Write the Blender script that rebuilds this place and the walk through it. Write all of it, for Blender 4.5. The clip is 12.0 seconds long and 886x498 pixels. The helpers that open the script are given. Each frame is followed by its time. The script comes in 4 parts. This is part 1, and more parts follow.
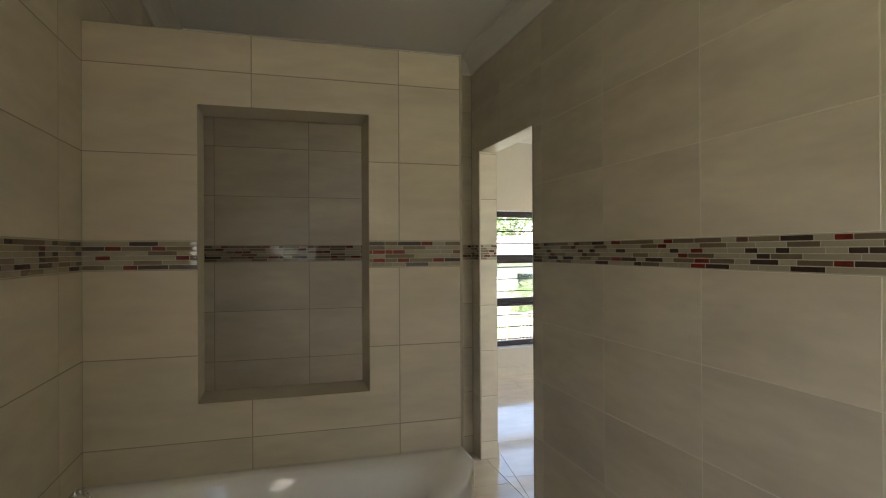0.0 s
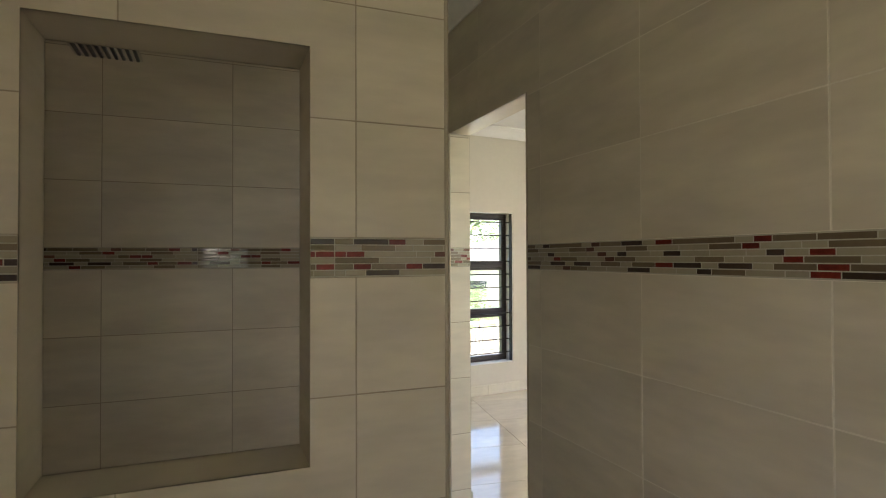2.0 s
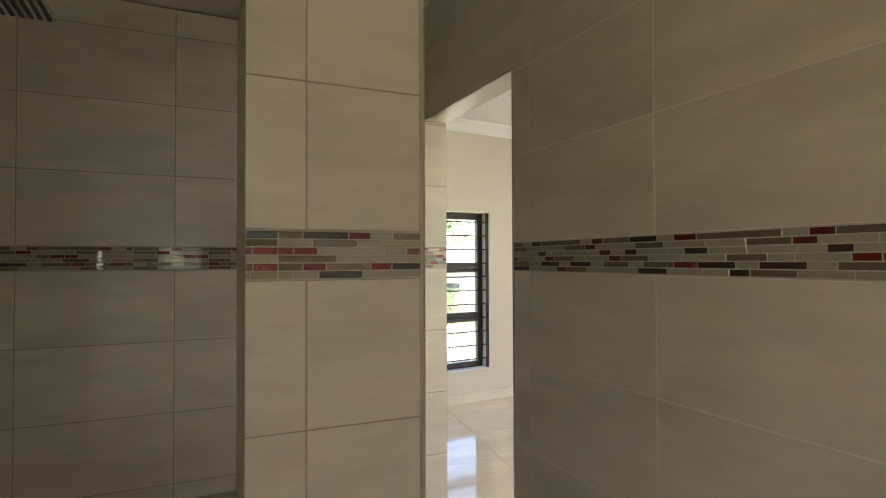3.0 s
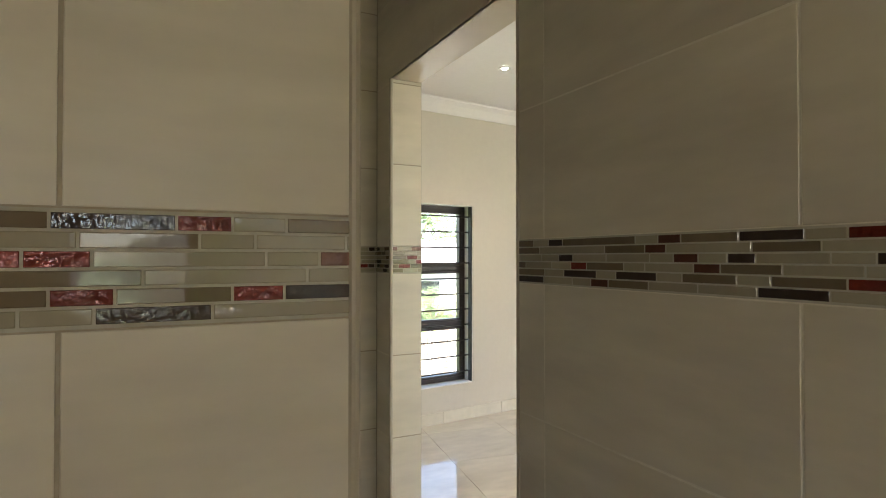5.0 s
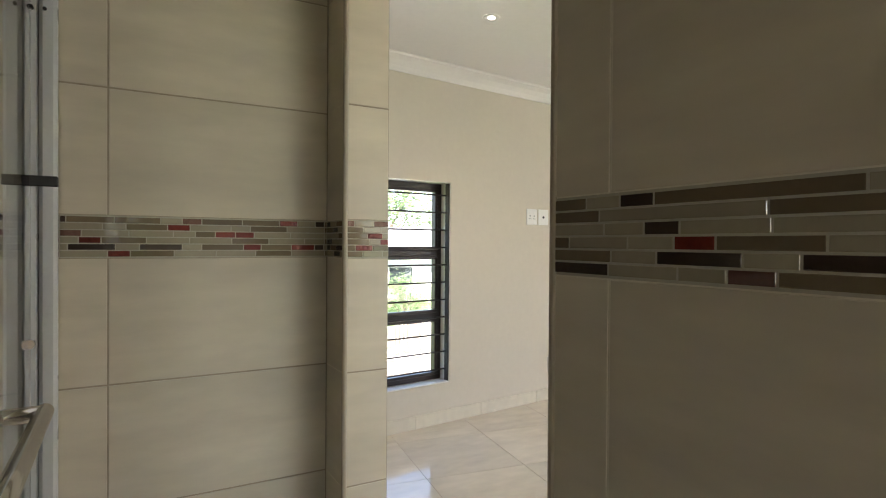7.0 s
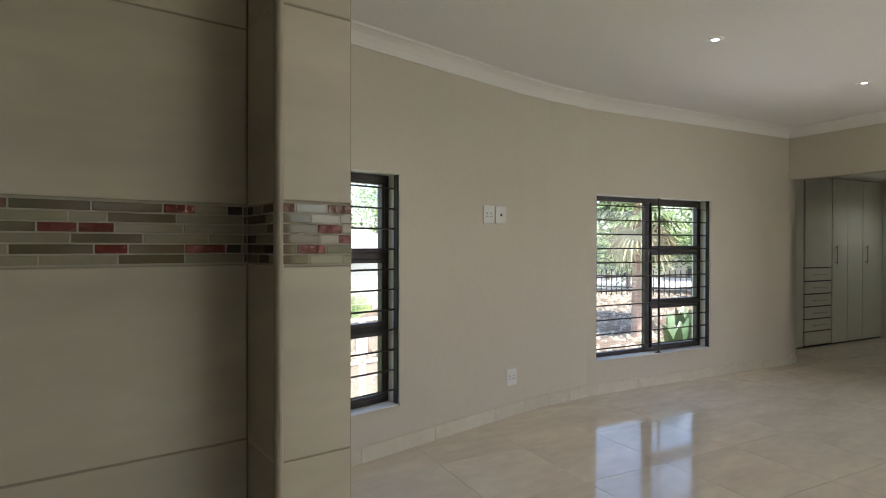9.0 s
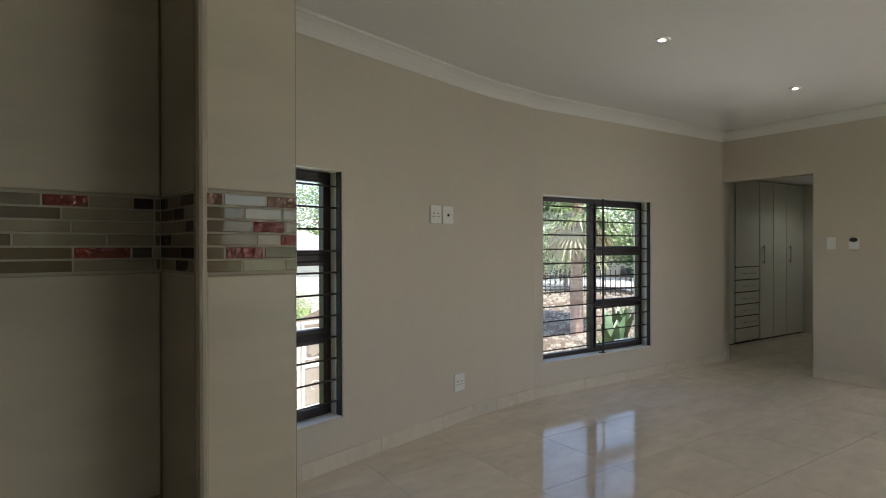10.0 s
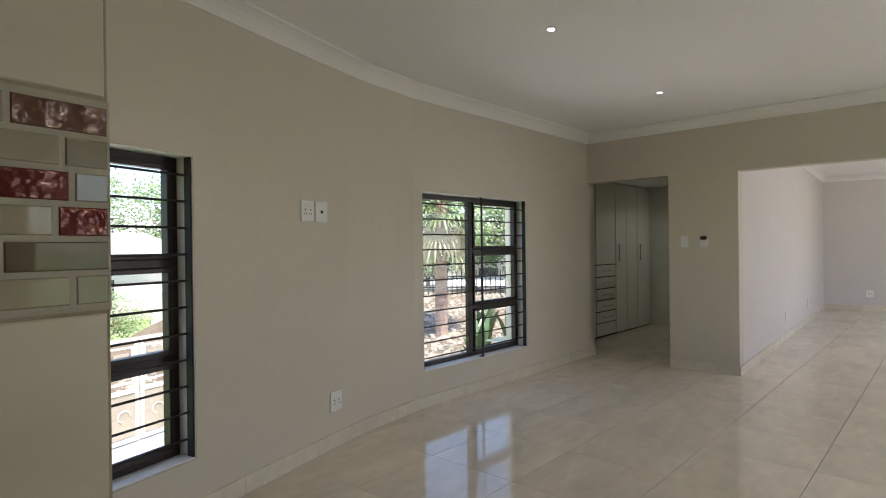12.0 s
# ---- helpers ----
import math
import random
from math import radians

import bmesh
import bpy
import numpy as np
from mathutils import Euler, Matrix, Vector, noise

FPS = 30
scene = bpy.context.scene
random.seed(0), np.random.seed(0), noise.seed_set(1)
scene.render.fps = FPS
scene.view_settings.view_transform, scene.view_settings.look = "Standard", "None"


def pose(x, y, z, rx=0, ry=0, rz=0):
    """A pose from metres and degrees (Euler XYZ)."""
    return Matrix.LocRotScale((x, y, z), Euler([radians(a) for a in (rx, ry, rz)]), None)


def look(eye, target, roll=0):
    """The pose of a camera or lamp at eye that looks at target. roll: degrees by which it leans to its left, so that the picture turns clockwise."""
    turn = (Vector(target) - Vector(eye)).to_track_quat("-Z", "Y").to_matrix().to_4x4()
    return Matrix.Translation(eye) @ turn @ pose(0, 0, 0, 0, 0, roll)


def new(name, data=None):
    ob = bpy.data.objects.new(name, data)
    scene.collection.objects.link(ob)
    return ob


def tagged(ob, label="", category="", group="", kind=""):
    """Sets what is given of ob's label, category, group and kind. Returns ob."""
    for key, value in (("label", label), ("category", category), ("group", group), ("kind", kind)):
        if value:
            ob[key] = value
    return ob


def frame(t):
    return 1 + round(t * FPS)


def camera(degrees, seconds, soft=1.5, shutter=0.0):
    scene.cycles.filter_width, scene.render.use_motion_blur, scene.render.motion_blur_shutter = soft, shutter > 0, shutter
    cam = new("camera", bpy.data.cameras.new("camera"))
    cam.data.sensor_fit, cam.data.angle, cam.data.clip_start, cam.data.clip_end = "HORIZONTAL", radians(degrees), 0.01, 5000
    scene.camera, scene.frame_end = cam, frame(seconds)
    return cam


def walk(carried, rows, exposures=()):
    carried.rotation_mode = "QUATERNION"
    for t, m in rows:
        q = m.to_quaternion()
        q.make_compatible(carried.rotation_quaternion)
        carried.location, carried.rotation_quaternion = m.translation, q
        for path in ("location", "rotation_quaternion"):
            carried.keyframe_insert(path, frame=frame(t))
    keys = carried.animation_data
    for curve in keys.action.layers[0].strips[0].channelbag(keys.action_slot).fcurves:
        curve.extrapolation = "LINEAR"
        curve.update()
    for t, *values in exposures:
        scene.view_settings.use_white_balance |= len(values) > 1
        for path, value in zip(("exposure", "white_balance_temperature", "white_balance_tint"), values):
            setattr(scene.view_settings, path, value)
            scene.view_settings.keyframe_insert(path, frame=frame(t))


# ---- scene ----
cam = camera(76.1, 12.0, soft=1.1)
PATH = [
    (0, (0.236, 0.055, 1.378), (0.799, 1.974, 1.384), -0.3),
    (0.5, (0.238, 0.226, 1.351), (0.879, 2.121, 1.373), -0.2),
    (1, (0.283, 0.392, 1.352), (0.955, 2.275, 1.381), -0.2),
    (1.5, (0.325, 0.558, 1.359), (1.034, 2.428, 1.383), -0.3),
    (2, (0.353, 0.762, 1.365), (1.099, 2.618, 1.395), -0.2),
    (2.5, (0.397, 0.92, 1.36), (1.198, 2.753, 1.389), -0.2),
    (3, (0.463, 1.046, 1.355), (1.297, 2.863, 1.394), -0.2),
    (5, (0.760, 1.636, 1.376), (1.658, 3.423, 1.404), -0.0),
    (5.5, (0.810, 1.755, 1.37), (1.739, 3.527, 1.366), 0.3),
    (6, (0.890, 1.89, 1.368), (1.849, 3.646, 1.351), 0.6),
    (6.5, (0.971, 2.023, 1.366), (1.941, 3.772, 1.345), 0.3),
    (7, (1.017, 2.161, 1.356), (2.0, 3.903, 1.336), 0.4),
    (9, (1.21, 2.728, 1.348), (2.396, 4.339, 1.336), 0.1),
    (9.5, (1.251, 2.814, 1.351), (2.519, 4.361, 1.34), 0.0),
    (10, (1.282, 2.892, 1.349), (2.632, 4.368, 1.341), -0.1),
    (10.5, (1.309, 2.998, 1.348), (2.745, 4.39, 1.342), -0.3),
    (11, (1.365, 3.11, 1.347), (2.896, 4.398, 1.341), -0.5),
    (11.5, (1.421, 3.209, 1.343), (3.035, 4.391, 1.337), -0.6),
    (12, (1.499, 3.28, 1.344), (3.169, 4.38, 1.338), -0.7),
]
EXPOSURES = [(0, 2.66, 6400, 20), (3, 2.93, 6450, 20), (5, 2.95, 6400, 20), (7, 2.76, 6250, 21), (9, 1.8, 6200, 21), (10.5, 1.26, 6200, 21), (11.5, 1.38, 6200, 21), (12, 1.58, 6200, 21)]
walk(cam, [(t, look(eye, target, roll)) for t, eye, target, roll in PATH], EXPOSURES)

# ---- world, sun, window light ----
SUN_UP, SUN_ROUND = 66, 200
world = bpy.data.worlds.new("sky")
scene.world = world
world.use_nodes = True
wn = world.node_tree.nodes
sky = wn.new("ShaderNodeTexSky")
sky.sky_type = "NISHITA"
sky.sun_disc = False
sky.sun_elevation = radians(SUN_UP)
sky.sun_rotation = radians(SUN_ROUND)
world.node_tree.links.new(sky.outputs[0], wn["Background"].inputs[0])
wn["Background"].inputs[1].default_value = 0.15
sun = new("sun", bpy.data.lights.new("sun", "SUN"))
sun.data.energy, sun.data.angle, sun.data.color = 5.0, radians(0.5), (1.0, 0.95, 0.86)
a, e = radians(SUN_ROUND), radians(SUN_UP)
sun.matrix_world = look((0, 0, 0), (-math.sin(a) * math.cos(e), -math.cos(a) * math.cos(e), -math.sin(e)))


def window_light(name, eye, target, w, h, power, colour):
    lamp = new(name, bpy.data.lights.new(name, "AREA"))
    lamp.data.shape, lamp.data.size, lamp.data.size_y = "RECTANGLE", w, h
    lamp.data.energy, lamp.data.color = power, colour
    lamp.matrix_world = look(eye, target)
    return lamp


TH = radians(-8.8)
CU, SU = math.cos(TH), math.sin(TH)


def wing(u, v):
    """A point of the angled wing, in the plan."""
    return (u * CU - v * SU, u * SU + v * CU)


YB_LIGHT = -2.29
DAY = (0.86, 0.93, 1.0)
window_light("daylight_bath", (0.57, YB_LIGHT, 1.5), (0.45, 0, 1.5), 0.8, 1.1, 0.38, (0.97, 0.94, 0.92))
window_light("daylight_bath_side", (-0.375, -0.75, 1.5), (1.5, -0.75, 1.35), 0.8, 0.9, 1.75, (1.0, 0.94, 0.79))
window_light("daylight_garden", (5.25, -1.58, 1.2), (5.25, 2, 2.6), 3.0, 2.0, 1.3, DAY)
# added fill, aimed up from below the garden window to brighten the ceiling
window_light("paving_glow", (5.3, -1.35, 0.5), (5.3, -0.9, 2.2), 3.0, 0.5, 11.0, (0.95, 0.97, 0.93))
p, q = wing(10.5, 0.5), wing(10.5, 4)
window_light("daylight_passage", (p[0], p[1], 1.2), (q[0], q[1], 1.0), 4.0, 2.0, 16, (0.90, 0.91, 1.0))



# ---- materials ----
def material(name, colour, rough=0.5, metal=0.0, coarse=(2.0, 0.08), fine=(60.0, 0.05), bump=0.0, bump_scale=200.0, stretch=(1, 1, 1), object_random=0.0, dark=None, coat=0.0):
    """A surface with variation at two scales and a fine relief."""
    m = bpy.data.materials.new(name)
    m.use_nodes = True
    n, l = m.node_tree.nodes, m.node_tree.links
    b = n["Principled BSDF"]
    b.inputs["Metallic"].default_value = metal
    b.inputs["Coat Weight"].default_value, b.inputs["Coat Roughness"].default_value = coat, 0.03
    tc, mp = n.new("ShaderNodeTexCoord"), n.new("ShaderNodeMapping")
    mp.inputs["Scale"].default_value = stretch
    l.new(tc.outputs["Object"], mp.inputs["Vector"])
    vec = mp.outputs["Vector"]
    oi = n.new("ShaderNodeObjectInfo")
    if object_random:
        off, add = n.new("ShaderNodeVectorMath"), n.new("ShaderNodeVectorMath")
        off.operation, add.operation = "SCALE", "ADD"
        off.inputs[0].default_value = (31.0, 17.0, 53.0)
        l.new(oi.outputs["Random"], off.inputs["Scale"])
        l.new(vec, add.inputs[0])
        l.new(off.outputs[0], add.inputs[1])
        vec = add.outputs[0]
    total = None
    for scale, amount in (coarse, fine):
        t = n.new("ShaderNodeTexNoise")
        t.inputs["Scale"].default_value, t.inputs["Detail"].default_value = scale, 5
        l.new(vec, t.inputs["Vector"])
        s = n.new("ShaderNodeMath")
        s.operation = "MULTIPLY_ADD"
        s.inputs[1].default_value, s.inputs[2].default_value = amount * 4, 1 - amount * 2
        l.new(t.outputs["Fac"], s.inputs[0])
        if total is None:
            total = s.outputs[0]
        else:
            mu = n.new("ShaderNodeMath")
            mu.operation = "MULTIPLY"
            l.new(total, mu.inputs[0])
            l.new(s.outputs[0], mu.inputs[1])
            total = mu.outputs[0]
    if object_random:
        s = n.new("ShaderNodeMath")
        s.operation = "MULTIPLY_ADD"
        s.inputs[1].default_value, s.inputs[2].default_value = object_random, 1 - object_random / 2
        l.new(oi.outputs["Random"], s.inputs[0])
        mu = n.new("ShaderNodeMath")
        mu.operation = "MULTIPLY"
        l.new(total, mu.inputs[0])
        l.new(s.outputs[0], mu.inputs[1])
        total = mu.outputs[0]
    mix = n.new("ShaderNodeVectorMath")
    mix.operation = "SCALE"
    mix.inputs[0].default_value = colour
    l.new(total, mix.inputs["Scale"])
    if dark:
        t = n.new("ShaderNodeTexNoise")
        t.inputs["Scale"].default_value, t.inputs["Detail"].default_value = dark[1], 6
        l.new(vec, t.inputs["Vector"])
        ramp = n.new("ShaderNodeMapRange")
        ramp.inputs["From Min"].default_value, ramp.inputs["From Max"].default_value = 0.42, 0.66
        l.new(t.outputs["Fac"], ramp.inputs["Value"])
        mc = n.new("ShaderNodeMix")
        mc.data_type = "RGBA"
        l.new(ramp.outputs[0], mc.inputs["Factor"])
        l.new(mix.outputs[0], mc.inputs["A"])
        mc.inputs["B"].default_value = (*dark[0], 1)
        l.new(mc.outputs["Result"], b.inputs["Base Color"])
    else:
        l.new(mix.outputs[0], b.inputs["Base Color"])
    rt = n.new("ShaderNodeTexNoise")
    rt.inputs["Scale"].default_value = 9.0
    l.new(vec, rt.inputs["Vector"])
    rr = n.new("ShaderNodeMath")
    rr.operation = "MULTIPLY_ADD"
    rr.inputs[1].default_value, rr.inputs[2].default_value = rough * 0.5, rough * 0.75
    l.new(rt.outputs["Fac"], rr.inputs[0])
    l.new(rr.outputs[0], b.inputs["Roughness"])
    if bump:
        bt, bp = n.new("ShaderNodeTexNoise"), n.new("ShaderNodeBump")
        bt.inputs["Scale"].default_value, bt.inputs["Detail"].default_value = bump_scale, 2
        bp.inputs["Strength"].default_value, bp.inputs["Distance"].default_value = bump, 0.004
        l.new(vec, bt.inputs["Vector"])
        l.new(bt.outputs["Fac"], bp.inputs["Height"])
        l.new(bp.outputs["Normal"], b.inputs["Normal"])
    return m


def glass(name, tint=(1, 1, 1), rough=0.0):
    m = bpy.data.materials.new(name)
    m.use_nodes = True
    n, l = m.node_tree.nodes, m.node_tree.links
    tr, gl, mx = n.new("ShaderNodeBsdfTransparent"), n.new("ShaderNodeBsdfGlossy"), n.new("ShaderNodeMixShader")
    tr.inputs[0].default_value = (*tint, 1)
    gl.inputs["Roughness"].default_value = rough
    mx.inputs[0].default_value = 0.035
    l.new(tr.outputs[0], mx.inputs[1])
    l.new(gl.outputs[0], mx.inputs[2])
    l.new(mx.outputs[0], n["Material Output"].inputs["Surface"])
    return m


def glowing(name, colour, power):
    m = bpy.data.materials.new(name)
    m.use_nodes = True
    b = m.node_tree.nodes["Principled BSDF"]
    b.inputs["Emission Color"].default_value = (*colour, 1)
    b.inputs["Emission Strength"].default_value = power
    return m


PLASTER = material("beige_wall_paint", (0.60, 0.545, 0.455), 0.55, coarse=(0.8, 0.03), fine=(25, 0.02), bump=0.12, bump_scale=160)
# passage walls, paler and bluer than PLASTER
PALE = material("pale_lilac_wall", (0.62, 0.575, 0.545), 0.55, coarse=(0.8, 0.03), fine=(25, 0.02), bump=0.12, bump_scale=160)
CEILING = material("white_ceiling_paint", (0.88, 0.87, 0.845), 0.7, coarse=(0.7, 0.02), fine=(30, 0.015), bump=0.06, bump_scale=120)
CORNICE = material("white_cornice_paint", (0.80, 0.78, 0.74), 0.6, coarse=(1, 0.03), fine=(40, 0.02), bump=0.08)
WALL_TILE = material("cream_ceramic_wall_tile", (0.62, 0.55, 0.429), 0.34, coarse=(1.6, 0.15), fine=(8, 0.05), stretch=(1.0, 1.0, 4.0), object_random=0.05, bump=0.02, bump_scale=30)
LIGHT_GROUT = material("cream_grout", (0.74, 0.68, 0.56), 0.9, coarse=(4, 0.06), fine=(90, 0.06))
GROUT = material("beige_grout", (0.38, 0.32, 0.235), 0.9, coarse=(4, 0.08), fine=(90, 0.08), bump=0.3)
FLOOR_TILE = material("polished_cream_floor_tile", (0.70, 0.63, 0.51), 0.10, coarse=(1.8, 0.11), fine=(7, 0.07), object_random=0.06, stretch=(1, 2.2, 1))
FLOOR_TILE.node_tree.nodes["Principled BSDF"].inputs["Specular IOR Level"].default_value = 0.7
FLOOR_GROUT = material("brown_floor_grout", (0.27, 0.21, 0.15), 0.9, coarse=(4, 0.1), fine=(60, 0.1))
SKIRT_TILE = material("cream_skirting_tile", (0.66, 0.605, 0.50), 0.25, coarse=(2.5, 0.08), fine=(15, 0.05), object_random=0.08)
TRIM = material("beige_tile_edge_trim", (0.42, 0.36, 0.27), 0.35, coarse=(3, 0.05), fine=(40, 0.05))
MOSAIC_BED = material("cream_mosaic_grout", (0.46, 0.42, 0.33), 0.8, coarse=(5, 0.05), fine=(90, 0.06), bump=0.2)
MOSAIC = {
    "c": material("cream_glass_mosaic", (0.34, 0.30, 0.215), 0.035, coarse=(6, 0.06), fine=(60, 0.04), object_random=0.2, bump=0.03, bump_scale=30),
    "t": material("taupe_glass_mosaic", (0.165, 0.125, 0.075), 0.035, coarse=(8, 0.1), fine=(60, 0.05), object_random=0.3, bump=0.03, bump_scale=30),
    "d": material("dark_brown_glass_mosaic", (0.050, 0.032, 0.023), 0.05, coarse=(8, 0.12), fine=(90, 0.1), object_random=0.3, bump=0.25, bump_scale=90),
    "m": material("maroon_glass_mosaic", (0.085, 0.032, 0.020), 0.05, coarse=(8, 0.12), fine=(90, 0.1), object_random=0.3, bump=0.1, bump_scale=60),
    "r": material("red_foil_glass_mosaic", (0.17, 0.022, 0.014), 0.06, 0.2, coarse=(30, 0.25), fine=(120, 0.15), object_random=0.4, bump=0.8, bump_scale=85),
    "b": material("copper_foil_glass_mosaic", (0.20, 0.10, 0.07), 0.06, 0.2, coarse=(30, 0.2), fine=(120, 0.1), object_random=0.4, bump=0.9, bump_scale=85),
}
FRAME = material("dark_bronze_aluminium", (0.030, 0.022, 0.018), 0.38, 0.3, coarse=(5, 0.1), fine=(80, 0.05))
BAR = material("black_brown_painted_steel", (0.022, 0.016, 0.013), 0.65, coarse=(9, 0.1), fine=(120, 0.1), bump=0.05)
PANE = glass("window_glass", (0.94, 0.97, 0.95))
SHOWER_GLASS = material("shower_glass", (0.95, 0.98, 0.97), 0.02, coarse=(2, 0.005), fine=(30, 0.005))
SHOWER_GLASS.node_tree.nodes["Principled BSDF"].inputs["Transmission Weight"].default_value = 1.0
WHITE_PAINT = material("white_reveal_paint", (0.78, 0.76, 0.71), 0.5, coarse=(3, 0.04), fine=(40, 0.03))
PLASTIC = material("white_plastic", (0.78, 0.77, 0.74), 0.35, coarse=(8, 0.02), fine=(90, 0.02))
BLACK = material("black_plastic", (0.015, 0.014, 0.016), 0.35, coarse=(8, 0.05), fine=(90, 0.05))
ACRYLIC = material("white_bath_acrylic", (0.86, 0.855, 0.84), 0.05, coarse=(3, 0.02), fine=(60, 0.01))
CHROME = material("chrome", (0.72, 0.72, 0.74), 0.12, 1.0, coarse=(6, 0.03), fine=(90, 0.03))
ALU = material("satin_white_aluminium", (0.66, 0.68, 0.68), 0.3, 0.2, coarse=(6, 0.04), fine=(90, 0.03))
CUPBOARD = material("white_melamine", (0.66, 0.67, 0.58), 0.4, coarse=(2, 0.03), fine=(40, 0.02))
GAP = material("black_gap_backing", (0.02, 0.017, 0.015), 0.5, coarse=(6, 0.1), fine=(60, 0.1))
STEEL = material("brushed_steel", (0.45, 0.44, 0.42), 0.35, 1.0, coarse=(9, 0.05), fine=(200, 0.05))
GLOW = glowing("warm_lamp_glow", (1.0, 0.93, 0.82), 11)
TRUNK = material("palm_trunk_bark", (0.36, 0.24, 0.18), 0.9, coarse=(3, 0.2), fine=(14, 0.15), stretch=(1, 1, 6), bump=0.8, bump_scale=20)
FROND = material("green_palm_leaf", (0.11, 0.15, 0.05), 0.5, coarse=(3, 0.25), fine=(30, 0.15))
DRYFROND = material("dry_palm_leaf", (0.42, 0.36, 0.2), 0.7, coarse=(3, 0.25), fine=(30, 0.15))
BROAD_LEAF = material("broad_plant_leaf", (0.085, 0.14, 0.06), 0.35, coarse=(3, 0.3), fine=(25, 0.15))
LEAF = material("tree_leaf", (0.11, 0.165, 0.045), 0.5, coarse=(0.8, 0.3), fine=(12, 0.2))
LAWN = material("lawn", (0.17, 0.22, 0.08), 0.9, coarse=(0.4, 0.15), fine=(18, 0.2), bump=0.8, bump_scale=40)
PAVING = material("pale_concrete_paving", (0.58, 0.55, 0.50), 0.85, coarse=(0.6, 0.1), fine=(14, 0.1), bump=0.4, bump_scale=50)
SOIL = material("garden_soil", (0.12, 0.085, 0.055), 0.95, coarse=(1, 0.2), fine=(20, 0.2), bump=0.9, bump_scale=20)
STONE = material("pale_garden_stone", (0.26, 0.225, 0.17), 0.85, coarse=(5, 0.5), fine=(20, 0.15), object_random=0.3, bump=0.5, bump_scale=30)
GATE_WHITE = material("cream_painted_steel", (0.56, 0.52, 0.45), 0.5, coarse=(3, 0.05), fine=(60, 0.04))
GATE_TAN = material("tan_painted_panel", (0.28, 0.235, 0.18), 0.6, coarse=(3, 0.08), fine=(60, 0.04))
BOUNDARY = material("pale_boundary_wall", (0.62, 0.58, 0.51), 0.8, coarse=(1, 0.08), fine=(30, 0.05))
ROOF = material("grey_roof_tile", (0.34, 0.31, 0.29), 0.8, coarse=(1, 0.15), fine=(20, 0.1))
DARK_GLASS = material("dark_window_glass", (0.03, 0.035, 0.04), 0.1, coarse=(2, 0.1), fine=(30, 0.05))


# ---- mesh helpers ----
def box(bm, x0, x1, y0, y1, z0, z1, bevel=0.0, segments=1):
    r = bmesh.ops.create_cube(bm, size=1, matrix=Matrix.LocRotScale(((x0 + x1) / 2, (y0 + y1) / 2, (z0 + z1) / 2), None, (abs(x1 - x0), abs(y1 - y0), abs(z1 - z0))))
    if bevel:
        edges = {e for v in r["verts"] for e in v.link_edges}
        bmesh.ops.bevel(bm, geom=list(edges), offset=bevel, segments=segments, affect="EDGES", profile=0.5)


def rod(bm, a, b, r0, r1=None, sides=10):
    a, b = Vector(a), Vector(b)
    d = b - a
    m = Matrix.Translation((a + b) / 2) @ d.to_track_quat("Z", "Y").to_matrix().to_4x4()
    bmesh.ops.create_cone(bm, cap_ends=True, segments=sides, radius1=r0, radius2=r0 if r1 is None else r1, depth=d.length, matrix=m)


def mesh_of(bm, name, mat, smooth=False):
    bmesh.ops.recalc_face_normals(bm, faces=bm.faces)
    me = bpy.data.meshes.new(name)
    if smooth:
        for f in bm.faces:
            f.smooth = True
    bm.to_mesh(me)
    bm.free()
    me.materials.append(mat)
    return me


def part(name, bm, mat, parent, label="", smooth=False):
    ob = new(name, mesh_of(bm, name, mat, smooth))
    ob.parent = parent
    if label:
        tagged(ob, label)
    return ob


def box_part(name, mat, parent, dims, bevel=0.0, label=""):
    bm = bmesh.new()
    box(bm, *dims, bevel)
    return part(name, bm, mat, parent, label)


def thing(name, m, label, category, group="", kind=""):
    ob = new(name)
    ob.empty_display_size = 0.1
    ob.matrix_world = m
    return tagged(ob, label, category, group, kind)


def basis(x, y, s, z=0.0):
    """A pose whose local x runs along the plan direction s, local y to its left, z up."""
    return pose(x, y, z, 0, 0, math.degrees(math.atan2(s[1], s[0])))


def along(points):
    """Lengths along a plan polyline, and a function that gives place and left normal at a length."""
    pts = [Vector(p) for p in points]
    ls = [0.0]
    for p0, p1 in zip(pts, pts[1:]):
        ls.append(ls[-1] + (p1 - p0).length)

    def at(s):
        k = 0
        while k < len(pts) - 2 and s > ls[k + 1]:
            k += 1
        d = (pts[k + 1] - pts[k]).normalized()
        return pts[k] + d * (s - ls[k]), Vector((-d.y, d.x))
    return ls, at


CEIL_H = 2.675


